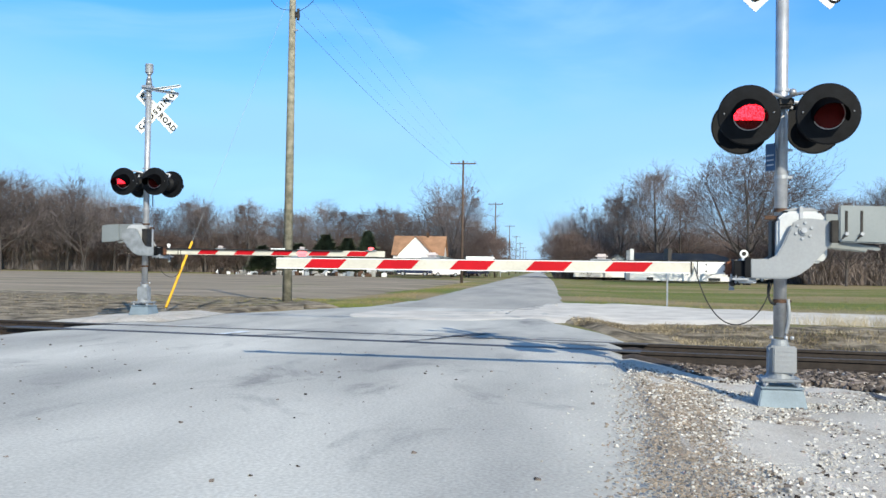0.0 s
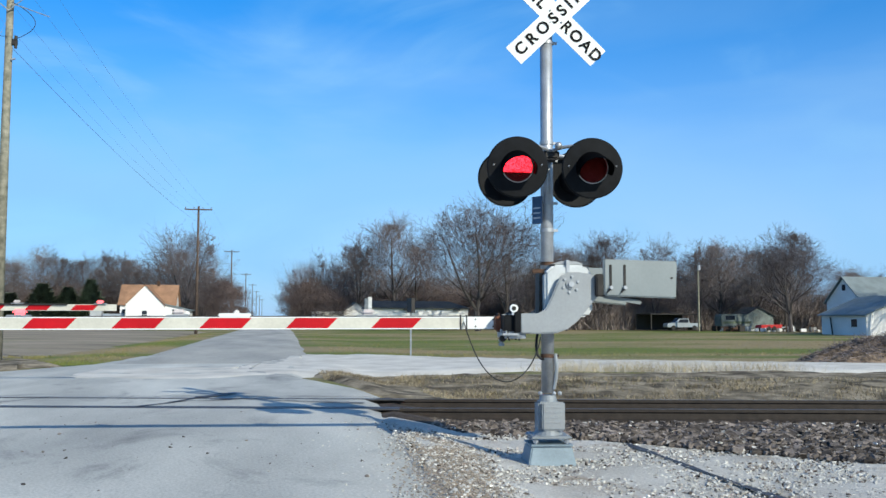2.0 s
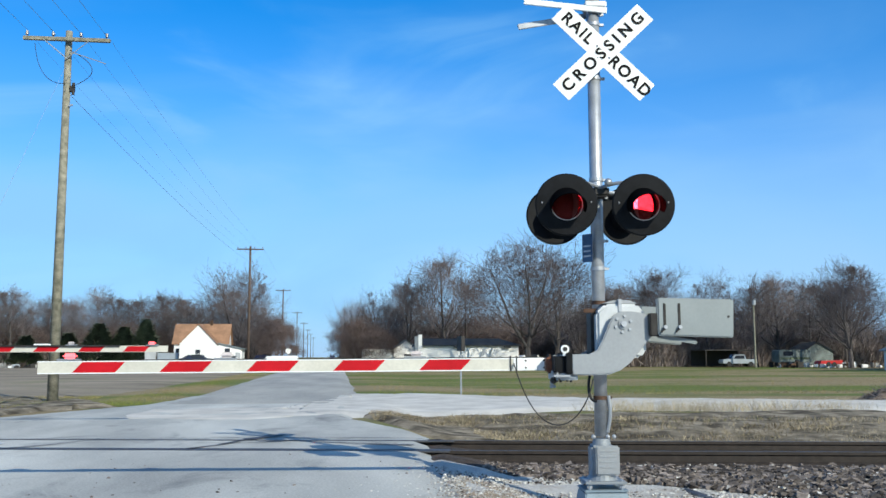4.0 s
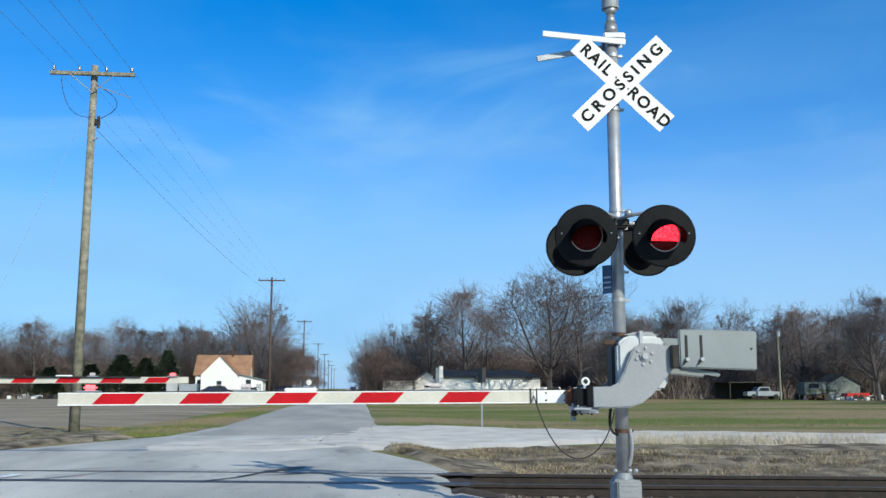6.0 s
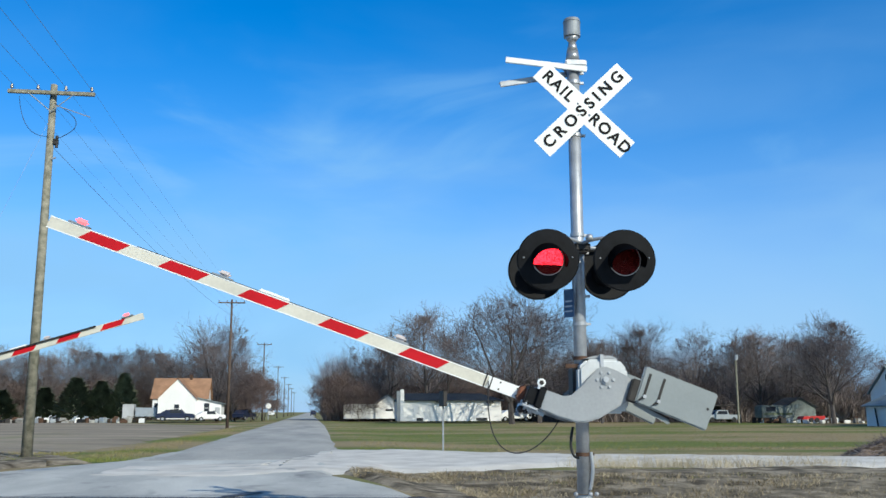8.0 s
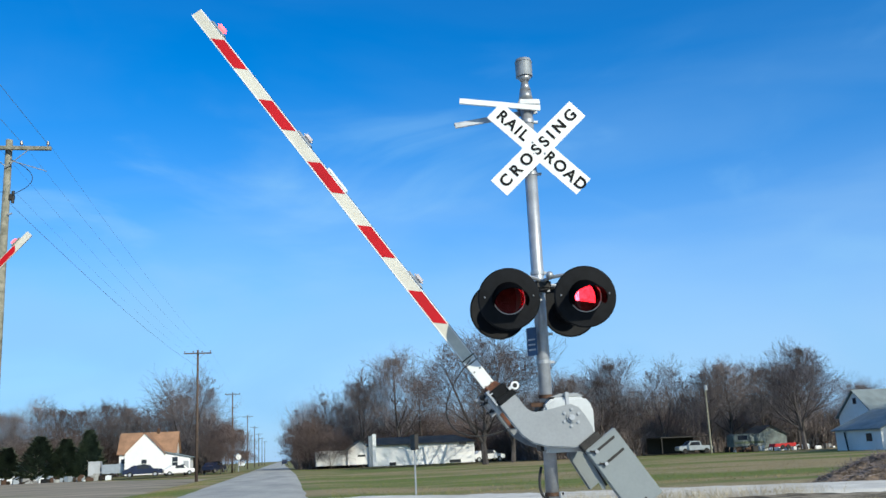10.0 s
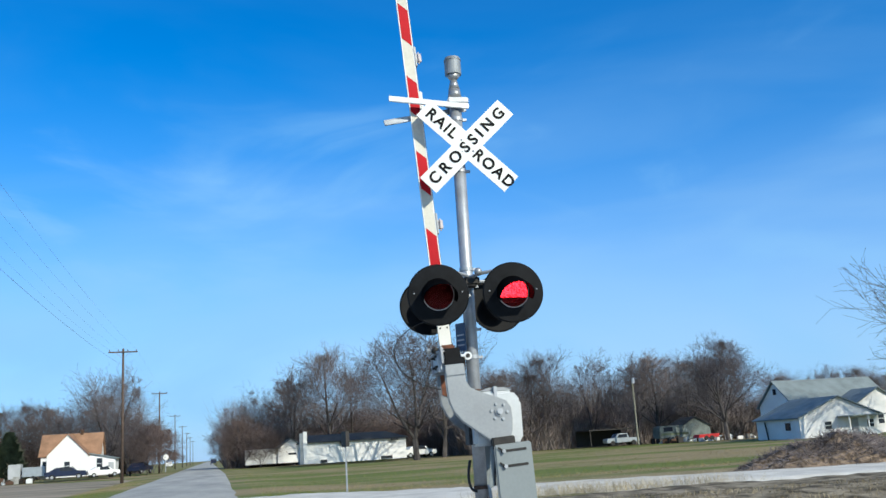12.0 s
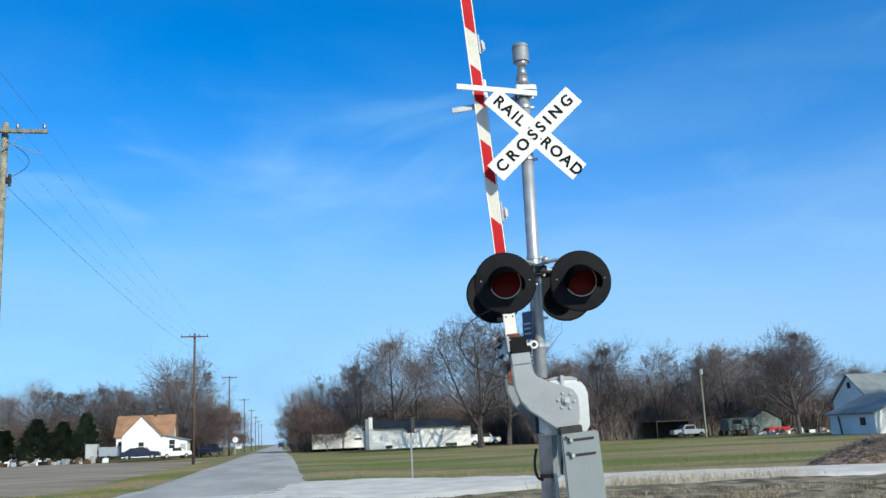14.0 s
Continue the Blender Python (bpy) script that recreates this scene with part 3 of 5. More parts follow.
ribbon("tar_seal", [(-5.2, 12.9), (-4.4, 13.7), (-3.9, 14.6)], 0.035, M_TAR, 0.034, SEAL, "tar seal", 3)
ribbon("tar_seal", [(-9.0, 15.0), (-5.2, 14.75), (-1.4, 14.5), (1.4, 14.0)], 0.022, M_TAR, 0.034, SEAL, "tar seal", 4)
ribbon("tar_seal", [(-1.6, 14.2), (-1.3, 14.6), (-1.15, 15.0)], 0.14, M_TAR, 0.035, SEAL, "tar seal", 5)
ribbon("paint_mark", [(-5.45, 13.35), (-5.25, 14.1)], 0.13, M_WHITE, 0.036, "worn white paint mark on the crossing", "paint mark", 6)


# ---- loose stones and grass, as stuff ----
def scatter(name, material, count, place, size, label, category, seed, flat=0.6):
    """Many small angular stones in one mesh. place: random -> (x, y)."""
    rng = random.Random(seed)
    verts, faces = [], []
    cube = [(-1, -1, -1), (1, -1, -1), (1, 1, -1), (-1, 1, -1), (-1, -1, 1), (1, -1, 1), (1, 1, 1), (-1, 1, 1)]
    quads = [(0, 3, 2, 1), (4, 5, 6, 7), (0, 1, 5, 4), (1, 2, 6, 5), (2, 3, 7, 6), (3, 0, 4, 7)]
    for _ in range(count):
        x, y, lift = place(rng)
        s = size[0] * (size[1] / size[0]) ** (rng.random() ** 1.8)
        rot = Euler((rng.uniform(-0.5, 0.5), rng.uniform(-0.5, 0.5), rng.uniform(0, 6.3))).to_matrix()
        k = len(verts)
        z = level(x, y) + lift
        for c in cube:
            v = rot @ Vector((c[0] * s * rng.uniform(0.5, 1), c[1] * s * rng.uniform(0.5, 1), c[2] * s * flat * rng.uniform(0.6, 1)))
            verts.append((x + v.x, y + v.y, z + v.z + s * 0.2))
        faces += [tuple(k + i for i in q) for q in quads]
    me = bpy.data.meshes.new(name)
    me.from_pydata(verts, [], faces)
    me.materials.append(material)
    return tagged(new(name, me), label, category, kind="stuff")


def on_ballast(r):
    x = 1.8 + 22 * r.random() ** 1.6
    return x, track_y(x) + r.uniform(-2.2, 2.1), 0.0


def on_ballast_near(r):
    x = 1.7 + 9 * r.random() ** 1.3
    return x, track_y(x) - 0.95 - 1.35 * r.random(), 0.0


def on_ballast_slope(r):
    x = 2.9 + 9 * r.random() ** 1.2
    top = track_y(x) - 2.2
    edge = max(4.6, 10.1 - 1.02 * (x - 3.1)) if x > 3.1 else 10.0
    return x, edge - 0.15 + (top - edge + 0.3) * r.random(), 0.03


def on_shoulder(r):
    y = 2.5 + 8 * r.random()
    return r.uniform(0.9, 7.5 - 0.25 * y), y, 0.012


def on_edge(r):
    y = 1.5 + 9 * r.random()
    return 0.9 + r.gauss(0.1, 0.45), y, 0.02


scatter("ballast_stones", M_BROWNSTONE, 9000, on_ballast, (0.018, 0.055), "brown and grey ballast stones", "stones", 1)
scatter("ballast_stones", M_BROWNSTONE, 7000, on_ballast_near, (0.02, 0.065), "brown and grey ballast stones beside the near rail", "stones", 2)
scatter("ballast_stones", M_STONE, 900, on_ballast_near, (0.015, 0.05), "pale limestone pieces among the ballast", "stones", 12)
scatter("ballast_stones", M_BROWNSTONE, 12000, on_ballast_slope, (0.018, 0.06), "dark ballast stones sloping to the gravel shoulder", "stones", 13)
scatter("ballast_stones", M_STONE, 1300, on_ballast_slope, (0.015, 0.045), "pale limestone pieces among the dark ballast", "stones", 14)
scatter("gravel_chips", M_STONE, 16000, on_shoulder, (0.005, 0.020), "white limestone gravel chips", "gravel", 3)
scatter("gravel_chips", M_STONE, 1500, on_edge, (0.004, 0.012), "white limestone gravel chips strewn over the pavement's edge", "gravel", 4)
scatter("dark_chips", M_BROWNSTONE, 4200, on_shoulder, (0.004, 0.020), "dark stones in the white gravel", "gravel", 5)
scatter("dark_chips", M_BROWNSTONE, 260, lambda r: (r.uniform(-9.2, 1.0), r.uniform(2.0, 12.0), 0.02), (0.005, 0.02), "dark stones strewn on the pavement", "gravel", 6)


def on_soil(r):
    y = 3.0 + 6.2 * r.random()
    return 0.35 + 0.11 * y + r.gauss(0, 0.22), y, 0.016


scatter("soil_crumbs", M_EARTH, 9000, on_soil, (0.005, 0.014), "brown soil crumbs at the pavement's edge", "soil", 7, 0.25)


def blades(name, material, count, place, height, label, seed, width=0.006, lean=0.5):
    rng = random.Random(seed)
    verts, faces = [], []
    for _ in range(count):
        x, y = place(rng)
        h = height * rng.uniform(0.4, 1.2)
        a = rng.uniform(0, 6.3)
        w = width * rng.uniform(0.7, 1.4)
        z = level(x, y) - 0.03
        dx, dy = lean * h * rng.gauss(0, 0.6), lean * h * rng.gauss(0, 0.6)
        ca, sa = math.cos(a) * w, math.sin(a) * w
        k = len(verts)
        verts += [(x - ca, y - sa, z), (x + ca, y + sa, z), (x + dx * 0.4 + ca * 0.7, y + dy * 0.4 + sa * 0.7, z + h * 0.6), (x + dx * 0.4 - ca * 0.7, y + dy * 0.4 - sa * 0.7, z + h * 0.6), (x + dx, y + dy, z + h)]
        faces += [(k, k + 1, k + 2, k + 3), (k + 3, k + 2, k + 4)]
    me = bpy.data.meshes.new(name)
    me.from_pydata(verts, [], faces)
    me.materials.append(material)
    return tagged(new(name, me), label, "grass", kind="stuff")


def verge_place(r):
    x = 2.6 + 26 * r.random() ** 1.4
    y = track_y(x) + 2.2 + 7.4 * r.random()
    if noise.noise((x * 0.55, y * 0.9, 4.0)) < -0.05 and r.random() < 0.8:
        x, y = x + 0.8, y - 0.7
    return (x, y) if y < 22.8 - 0.05 * (x - 12) else (x, y - 4.5)


def drive_edge(r):
    x = r.choice((7.6, 8.4, 9.6, 10.1, 11.2, 12.3, 13.5)) + r.gauss(0, 0.6)
    return x, 23.6 - 0.12 * (x - 12) + r.gauss(0, 0.35)


def road_edge(r):
    y = 27 + 60 * r.random() ** 1.6
    return -6.6 + r.gauss(0, 0.7), y


blades("verge_grass", M_STRAW, 26000, verge_place, 0.13, "dry matted grass on the verge", 21, 0.008, 0.9)
blades("verge_grass", M_BLADE, 5000, verge_place, 0.09, "green shoots in the dry verge", 26, 0.008, 0.9)
blades("tall_dry_grass", M_PALE, 2600, drive_edge, 0.36, "tall pale dry grass beside the gravel drive", 22, 0.0035, 1.1)
blades("verge_grass", M_BLADE, 9000, lambda r: (-8.6 - 9 * r.random() ** 1.3, 24.0 + 12 * r.random()), 0.09, "green shoots in the verge by the pole", 29, 0.009, 0.9)
blades("roadside_grass", M_BLADE, 9000, road_edge, 0.06, "green grass along the road's edge", 23, 0.006, 0.8)
blades("verge_grass", M_STRAW, 12000, lambda r: (-9.2 - 16 * r.random(), 19.0 + 15 * r.random()), 0.11, "dry grass beside the track and the pole", 24, 0.009, 0.9)
blades("lawn_grass", M_BLADE, 22000, lambda r: (1.6 + 44 * r.random(), 34.5 + 60 * r.random() ** 1.7), 0.07, "short lawn grass beyond the drive", 27, 0.010, 0.8)
blades("island_grass", M_STRAW, 3000, lambda r: (0.6 + 2.2 * r.random() ** 0.8, 19.2 + 2.4 * r.random()), 0.10, "dry grass on the island beside the drive", 25, 0.008, 0.9)


# ---- crossing signal ----
LAMP_Y = 0.035


def ring_pts(r, n=24):
    return [(r * math.cos(2 * math.pi * i / n), r * math.sin(2 * math.pi * i / n)) for i in range(n)]


def letters(word, size, m, parent):
    cu = bpy.data.curves.new("letters", "FONT")
    cu.body = word
    cu.size = size
    cu.align_x, cu.align_y = "CENTER", "CENTER"
    cu.extrude = 0.0015
    cu.space_character = 1.55 if len(word) > 4 else 1.22
    cu.offset = 0.0042
    tmp = bpy.data.objects.new("letters", cu)
    scene.collection.objects.link(tmp)
    me = bpy.data.meshes.new_from_object(tmp.evaluated_get(bpy.context.evaluated_depsgraph_get()))
    bpy.data.objects.remove(tmp)
    me.materials.clear()
    me.materials.append(M_TEXT)
    ob = new("letters", me)
    ob.parent = parent
    ob.matrix_basis = m
    return tagged(ob, "black capital letters")


def lamp_unit(parent, u, v, z, face):
    """A flashing light: a round black background, housing, visor, red lens and the lamp behind it. face: +1 towards the far side, -1 towards the near side."""
    m = pose(u, v, z, 0, 0, 0 if face < 0 else 180) @ pose(0, 0, 0, 2, 0, -3 if face < 0 else 3)
    bm = B()
    # a shallow dish with a hole for the lens, thin rim rolled back
    n = 40
    rings = [(0.150, -0.010), (0.290, -0.004), (0.302, 0.006), (0.300, 0.030), (0.285, 0.012), (0.150, 0.004)]
    loops = [[bm.verts.new((r * math.cos(2 * math.pi * i / n), y, r * math.sin(2 * math.pi * i / n))) for i in range(n)] for r, y in rings]
    for a, b in zip(loops, loops[1:] + loops[:1]):
        for i in range(n):
            bm.faces.new((a[i], a[(i + 1) % n], b[(i + 1) % n], b[i]))
    bmesh.ops.recalc_face_normals(bm, faces=list(bm.faces))
    back = part("background", bm, M_BLACK, parent, "round black lamp background")
    back.matrix_basis = m
    bm = rod(B(), (0, 0.004, 0), (0, 0.16, 0), 0.165, 0.15, 28)
    rod(bm, (0, 0.16, 0), (0, 0.20, 0), 0.15, 0.09, 28)
    # open the front so that the lamp stands inside
    bmesh.ops.delete(bm, geom=[f for f in bm.faces if f.normal.y < -0.9 and f.calc_center_median().y < 0.02], context="FACES")
    part("housing", bm, M_BLACK, back, "black lamp housing")
    # visor: an open hood over the upper two thirds of the lens, longest at the top
    bm = B()
    rows = []
    for i in range(25):
        a = radians(-20 + 220 * i / 24)
        length = 0.06 + 0.32 * max(0.0, math.sin(a) * 0.5 + 0.5) ** 0.9
        droop = 0.34 * (length - 0.06)
        rows.append([bm.verts.new((math.cos(a) * r, y, math.sin(a) * r - (droop if y < -0.05 else 0))) for r, y in ((0.163, -0.008), (0.166, -length), (0.161, -length), (0.158, -0.008))])
    for a, b in zip(rows[:-1], rows[1:]):
        for j in range(4):
            bm.faces.new((a[j], a[(j + 1) % 4], b[(j + 1) % 4], b[j]))
    bmesh.ops.recalc_face_normals(bm, faces=list(bm.faces))
    part("visor", bm, M_VISOR, back, "black sheet-metal visor")
    # bright retaining ring
    bm = B()
    a = [bm.verts.new((0.155 * c, -0.014, 0.155 * s)) for c, s in ring_pts(1, 40)]
    b = [bm.verts.new((0.147 * c, -0.016, 0.147 * s)) for c, s in ring_pts(1, 40)]
    c2 = [bm.verts.new((0.147 * c, 0.0, 0.147 * s)) for c, s in ring_pts(1, 40)]
    for i in range(40):
        j = (i + 1) % 40
        bm.faces.new((a[i], a[j], b[j], b[i]))
        bm.faces.new((b[i], b[j], c2[j], c2[i]))
    part("lens_ring", bm, M_RING, back, "bright metal lens ring")
    # lens: a shallow dome of red glass
    bm = B()
    prev = None
    for k in range(6):
        r = 0.147 * (1 - k / 6)
        y = -0.006 - 0.022 * (1 - (r / 0.147) ** 2)
        cur = [bm.verts.new((r * c, y, r * s)) for c, s in ring_pts(1, 32)]
        if prev:
            for i in range(32):
                bm.faces.new((prev[i], prev[(i + 1) % 32], cur[(i + 1) % 32], cur[i]))
        prev = cur
    bm.faces.new(prev)
    lens = part("lens", bm, M_LENS, back, "deep red glass lens", True)
    lens.visible_shadow = False
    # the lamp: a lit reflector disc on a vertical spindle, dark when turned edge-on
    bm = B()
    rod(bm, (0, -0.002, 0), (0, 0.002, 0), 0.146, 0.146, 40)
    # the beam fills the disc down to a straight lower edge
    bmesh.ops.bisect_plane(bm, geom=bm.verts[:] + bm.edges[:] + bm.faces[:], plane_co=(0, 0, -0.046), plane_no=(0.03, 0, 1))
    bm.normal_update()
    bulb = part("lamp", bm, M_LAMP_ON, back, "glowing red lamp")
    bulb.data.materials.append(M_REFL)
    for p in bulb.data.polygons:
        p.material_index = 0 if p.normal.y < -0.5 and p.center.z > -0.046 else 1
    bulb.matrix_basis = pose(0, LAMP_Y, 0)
    for s in (-1, 1):
        bm = ball(B(), (0, 0, 0), 0.009, 6)
        sc = part("screw", bm, M_GALV, back)
        sc.matrix_basis = pose(0.235 * s, -0.008, 0.02)
    return back, bulb


PIVOT = Vector((0.168, 0.0, 1.74))


def crossing_signal(m, label, xb_u, both_sides):
    t = thing("crossing_signal", m, label, "crossing signal", "signals at the crossing")
    # foundation and mast
    bm = B()
    vs = [bm.verts.new(p) for p in ((-0.24, -0.24, 0), (0.24, -0.24, 0), (0.24, 0.24, 0), (-0.24, 0.24, 0), (-0.20, -0.20, 0.19), (0.20, -0.20, 0.19), (0.20, 0.20, 0.19), (-0.20, 0.20, 0.19))]
    for q in ((0, 3, 2, 1), (4, 5, 6, 7), (0, 1, 5, 4), (1, 2, 6, 5), (2, 3, 7, 6), (3, 0, 4, 7)):
        bm.faces.new([vs[i] for i in q])
    bmesh.ops.bevel(bm, geom=list(bm.edges), offset=0.012, segments=2, affect="EDGES")
    part("foundation", bm, M_FOUND, t, "blue-grey tapered steel foundation")
    part("foundation_cap", box(B(), -0.21, 0.21, -0.21, 0.21, 0.192, 0.212, 0.005), M_FOUND, t)
    for sx in (-1, 1):
        for sy in (-1, 1):
            bm = rod(B(), (0.155 * sx, 0.155 * sy, 0.212), (0.155 * sx, 0.155 * sy, 0.30), 0.014, 0.014, 8)
            rod(bm, (0.155 * sx, 0.155 * sy, 0.225), (0.155 * sx, 0.155 * sy, 0.25), 0.028, 0.028, 6)
            part("anchor_bolt", bm, M_GALV, t, "steel anchor bolt and nut")
    part("base_flange", box(B(), -0.20, 0.20, -0.20, 0.20, 0.262, 0.29, 0.008), M_CAST, t)
    bm = rod(B(), (0, 0, 0.29), (0, 0, 0.40), 0.15, 0.10, 20)
    box(bm, -0.115, 0.115, -0.10, 0.12, 0.32, 0.62, 0.02)
    rod(bm, (0, 0, 0.60), (0, 0, 0.68), 0.095, 0.08, 20)
    part("base_casting", bm, M_CAST, t, "grey cast junction base")
    bm = box(B(), -0.085, 0.145, -0.145, -0.102, 0.34, 0.62, 0.014)
    for z in (0.42, 0.47, 0.52, 0.57):
        box(bm, -0.05, 0.11, -0.150, -0.144, z - 0.006, z + 0.006)
    part("junction_door", bm, M_ALU, t, "ribbed light-grey junction box door")
    for s in (-0.09, 0.05, 0.11):
        part("bolt_head", ball(B(), (s, -0.06, 0.70), 0.022, 8), M_GALV, t)
    part("mast", rod(B(), (0, 0, 0.66), (0, 0, 5.10), 0.064, 0.064, 32), M_GALV, t, "galvanized steel mast", True)
    for z in (1.03, 1.96, 2.30, 2.58, 3.02, 3.20, 4.25, 4.82):
        bm = rod(B(), (0, 0, z - 0.018), (0, 0, z + 0.018), 0.072, 0.072, 24)
        box(bm, 0.062, 0.11, -0.014, 0.014, z - 0.012, z + 0.012)
        part("clamp_band", bm, M_GALV if z > 2 else M_IRON, t)
    bm = tube(B(), bezier([(0.07, -0.03, 1.05), (0.075, -0.04, 0.95), (0.10, -0.05, 0.9), (0.05, -0.05, 0.70)]), 0.020, 8)
    part("conduit", bm, M_ALU, t, "pale flexible conduit")
    # the base stands a little into the gravel
    for c in t.children:
        if c.name.split(".")[0] in ("foundation", "foundation_cap", "anchor_bolt", "base_flange", "base_casting", "junction_door", "bolt_head"):
            c.matrix_basis = pose(0, 0, -0.042)
    # bell and top bracket
    bm = rod(B(), (0, 0, 5.06), (0, 0, 5.16), 0.075, 0.062, 20)
    rod(bm, (0, 0, 5.16), (0, 0, 5.27), 0.062, 0.036, 20)
    rod(bm, (0, 0, 5.27), (0, 0, 5.33), 0.036, 0.080, 20)
    part("bell_neck", bm, M_ALU, t, "tapered grey bell neck", True)
    bm = rod(B(), (0, 0, 5.33), (0, 0, 5.49), 0.088, 0.088, 24)
    rod(bm, (0, 0, 5.49), (0, 0, 5.525), 0.093, 0.080, 24)
    part("bell", bm, M_CAST, t, "grey cylindrical crossing bell")
    part("bell_gap", rod(B(), (0, 0, 5.322), (0, 0, 5.338), 0.07, 0.07, 20), M_DARK, t)
    for v, z0, ang in ((-0.085, 4.955, 6.0), (0.085, 4.955, -10.0)):
        end = -0.72 if v < 0 else -0.77
        bm = box(B(), end, 0.13, -0.012, 0.012, -0.028, 0.028, 0.004)
        box(bm, end, 0.13, -0.012, 0.05, 0.022, 0.030)
        a = part("sign_bracket", bm, M_WHITE if v < 0 else M_GALV, t, "white slotted steel bracket")
        a.matrix_basis = pose(0, v, z0, 0, ang, 0)
    part("bracket_clamp", box(B(), -0.09, 0.13, -0.10, 0.10, 4.98, 5.045, 0.01), M_GALV, t)
    # crossbuck
    for v, tilt, front, rear in ((-0.135, -44, ("CROSSING",), ("RAIL", "ROAD")), (-0.127, 44, ("RAIL", "ROAD"), ("CROSSING",))):
        cb = part("crossbuck", box(B(), -0.61, 0.61, -0.003, 0.003, -0.115, 0.115, 0.002), M_WHITE, t, "white crossbuck blade lettered in black")
        cb.matrix_basis = pose(xb_u, v, 4.49, 0, tilt, 0)
        for words, side, turn in ((front, -1, 0), (rear, 1, 180)):
            if side > 0 and not both_sides:
                continue
            for i, word in enumerate(words):
                c = 0 if len(words) == 1 else (-0.355, 0.365)[i] * (1 if side < 0 else -1)
                letters(word, 0.165, pose(c, 0.0075 * side, 0, 90, 0, turn), cb)
        for e in (-1, 1):
            part("rivet", ball(B(), (0.0, -0.004, 0.085 * e), 0.012, 6), M_GALV, cb)
    # lamps on their cross-arm
    for sx, sy, y0 in ((-1, -1, -0.38), (1, -1, -0.38), (-1, 1, 0.30), (1, 1, 0.30)):
        bm = tube(B(), bezier([(0.36 * sx, y0, 3.10), (0.15 * sx, y0 * 0.8, 3.14), (0.0, y0 * 0.53, 3.08)]), 0.018, 8)
        part("lamp_bracket", bm, M_GALV, t, "galvanized tubular lamp bracket")
    bm = box(B(), -0.07, 0.09, -0.22, 0.18, 3.00, 3.10, 0.02)
    part("bracket_body", bm, M_DARK, t, "dark bracket clamp")
    part("terminal_ball", ball(B(), (0.06, -0.30, 3.12), 0.040, 12), M_ALU, t, "silver terminal knob", True)
    lamps = []
    for face, v in ((-1, -0.42), (1, 0.34)):
        for side in (-1, 1):
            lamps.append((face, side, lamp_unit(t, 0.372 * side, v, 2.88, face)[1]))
            bm = rod(B(), (0.372 * side, v * 0.55, 2.88), (0.372 * side, v * 0.80, 3.09), 0.022, 0.022, 8)
            part("lamp_stem", bm, M_GALV, t)
    notice = part("notice_plate", box(B(), -0.065, 0.065, -0.003, 0.003, -0.14, 0.14, 0.002), M_BLUE, t, "small blue notice plate with pale lines")
    notice.matrix_basis = pose(-0.115, -0.07, 2.50, 0, 0, -52)
    for z in (-0.08, -0.03, 0.02):
        part("text_bar", box(B(), -0.045, 0.045, -0.005, -0.0035, z - 0.008, z + 0.008), M_GALV, notice)
    # fixed gate mechanism
    bm = slab(B(), [(-0.07, 1.42), (0.36, 1.42), (0.41, 1.50), (0.41, 1.84), (0.33, 1.94), (0.02, 1.94), (-0.07, 1.86)], -0.24, 0.13, 0.025)
    part("gate_mechanism", bm, M_CASE, t, "silver gate mechanism housing")
    part("lid_strap", box(B(), 0.14, 0.175, -0.252, -0.20, 1.86, 1.985, 0.004), M_GALV, t)
    part("mast_clamp", box(B(), -0.17, 0.02, -0.10, -0.075, 1.86, 1.90, 0.004), M_IRON, t, "rusty clamp on the mast")
    part("mechanism_lid", slab(B(), [(0.0, 1.945), (0.10, 1.975), (0.26, 1.975), (0.335, 1.945)], -0.20, 0.08), M_ALU, t)
    part("mechanism_foot", box(B(), -0.10, 0.02, -0.10, 0.14, 1.44, 1.86, 0.01), M_DARK, t, "dark mechanism mounting")
    # the arm with its supports, counterweights and lights, about the pivot
    outline = [(-0.335, 1.455), (-0.335, 1.262), (-0.16, 1.255), (0.02, 1.262), (0.13, 1.30), (0.23, 1.375), (0.455, 1.64), (0.47, 1.70), (0.46, 1.80), (0.36, 1.845), (0.25, 1.86), (0.14, 1.86), (0.07, 1.82), (0.03, 1.74), (-0.03, 1.60), (-0.09, 1.49), (-0.16, 1.457)]
    rel = [(u - PIVOT.x, z - PIVOT.z) for u, z in outline]
    arm = part("gate_arm", slab(B(), rel, -0.33, -0.285, 0.012), M_ALU, t, "striped gate arm on cast aluminium supports")
    arm.matrix_basis = Matrix.Translation(PIVOT)
    part("rear_support", slab(B(), rel, 0.19, 0.235, 0.012), M_CAST, arm, "cast grey arm support")
    part("support_rim", slab(B(), [(-0.50, -0.29), (-0.50, -0.475), (-0.39, -0.475), (-0.39, -0.29)], -0.345, -0.325, 0.006), M_ALU, arm)
    bm = rod(B(), (0, -0.345, 0), (0, -0.31, 0), 0.048, 0.048, 24)
    part("hub_plate", bm, M_ALU, arm, "round hub plate")
    part("hub_bolt", rod(B(), (0, -0.365, 0), (0, -0.34, 0), 0.028, 0.028, 12), M_GALV, arm)
    for i in range(6):
        a = radians(60 * i + 20)
        part("hub_bolt", rod(B(), (0.078 * math.cos(a), -0.345, 0.078 * math.sin(a)), (0.078 * math.cos(a), -0.325, 0.078 * math.sin(a)), 0.014, 0.014, 8), M_GALV, arm)
    bm = box(B(), -0.56, -0.50, -0.35, 0.24, -0.47, -0.27, 0.006)
    box(bm, -0.66, -0.54, -0.30, 0.20, -0.46, -0.30, 0.006)
    part("arm_adapter", bm, M_BLACK, arm, "dark iron arm adapter")
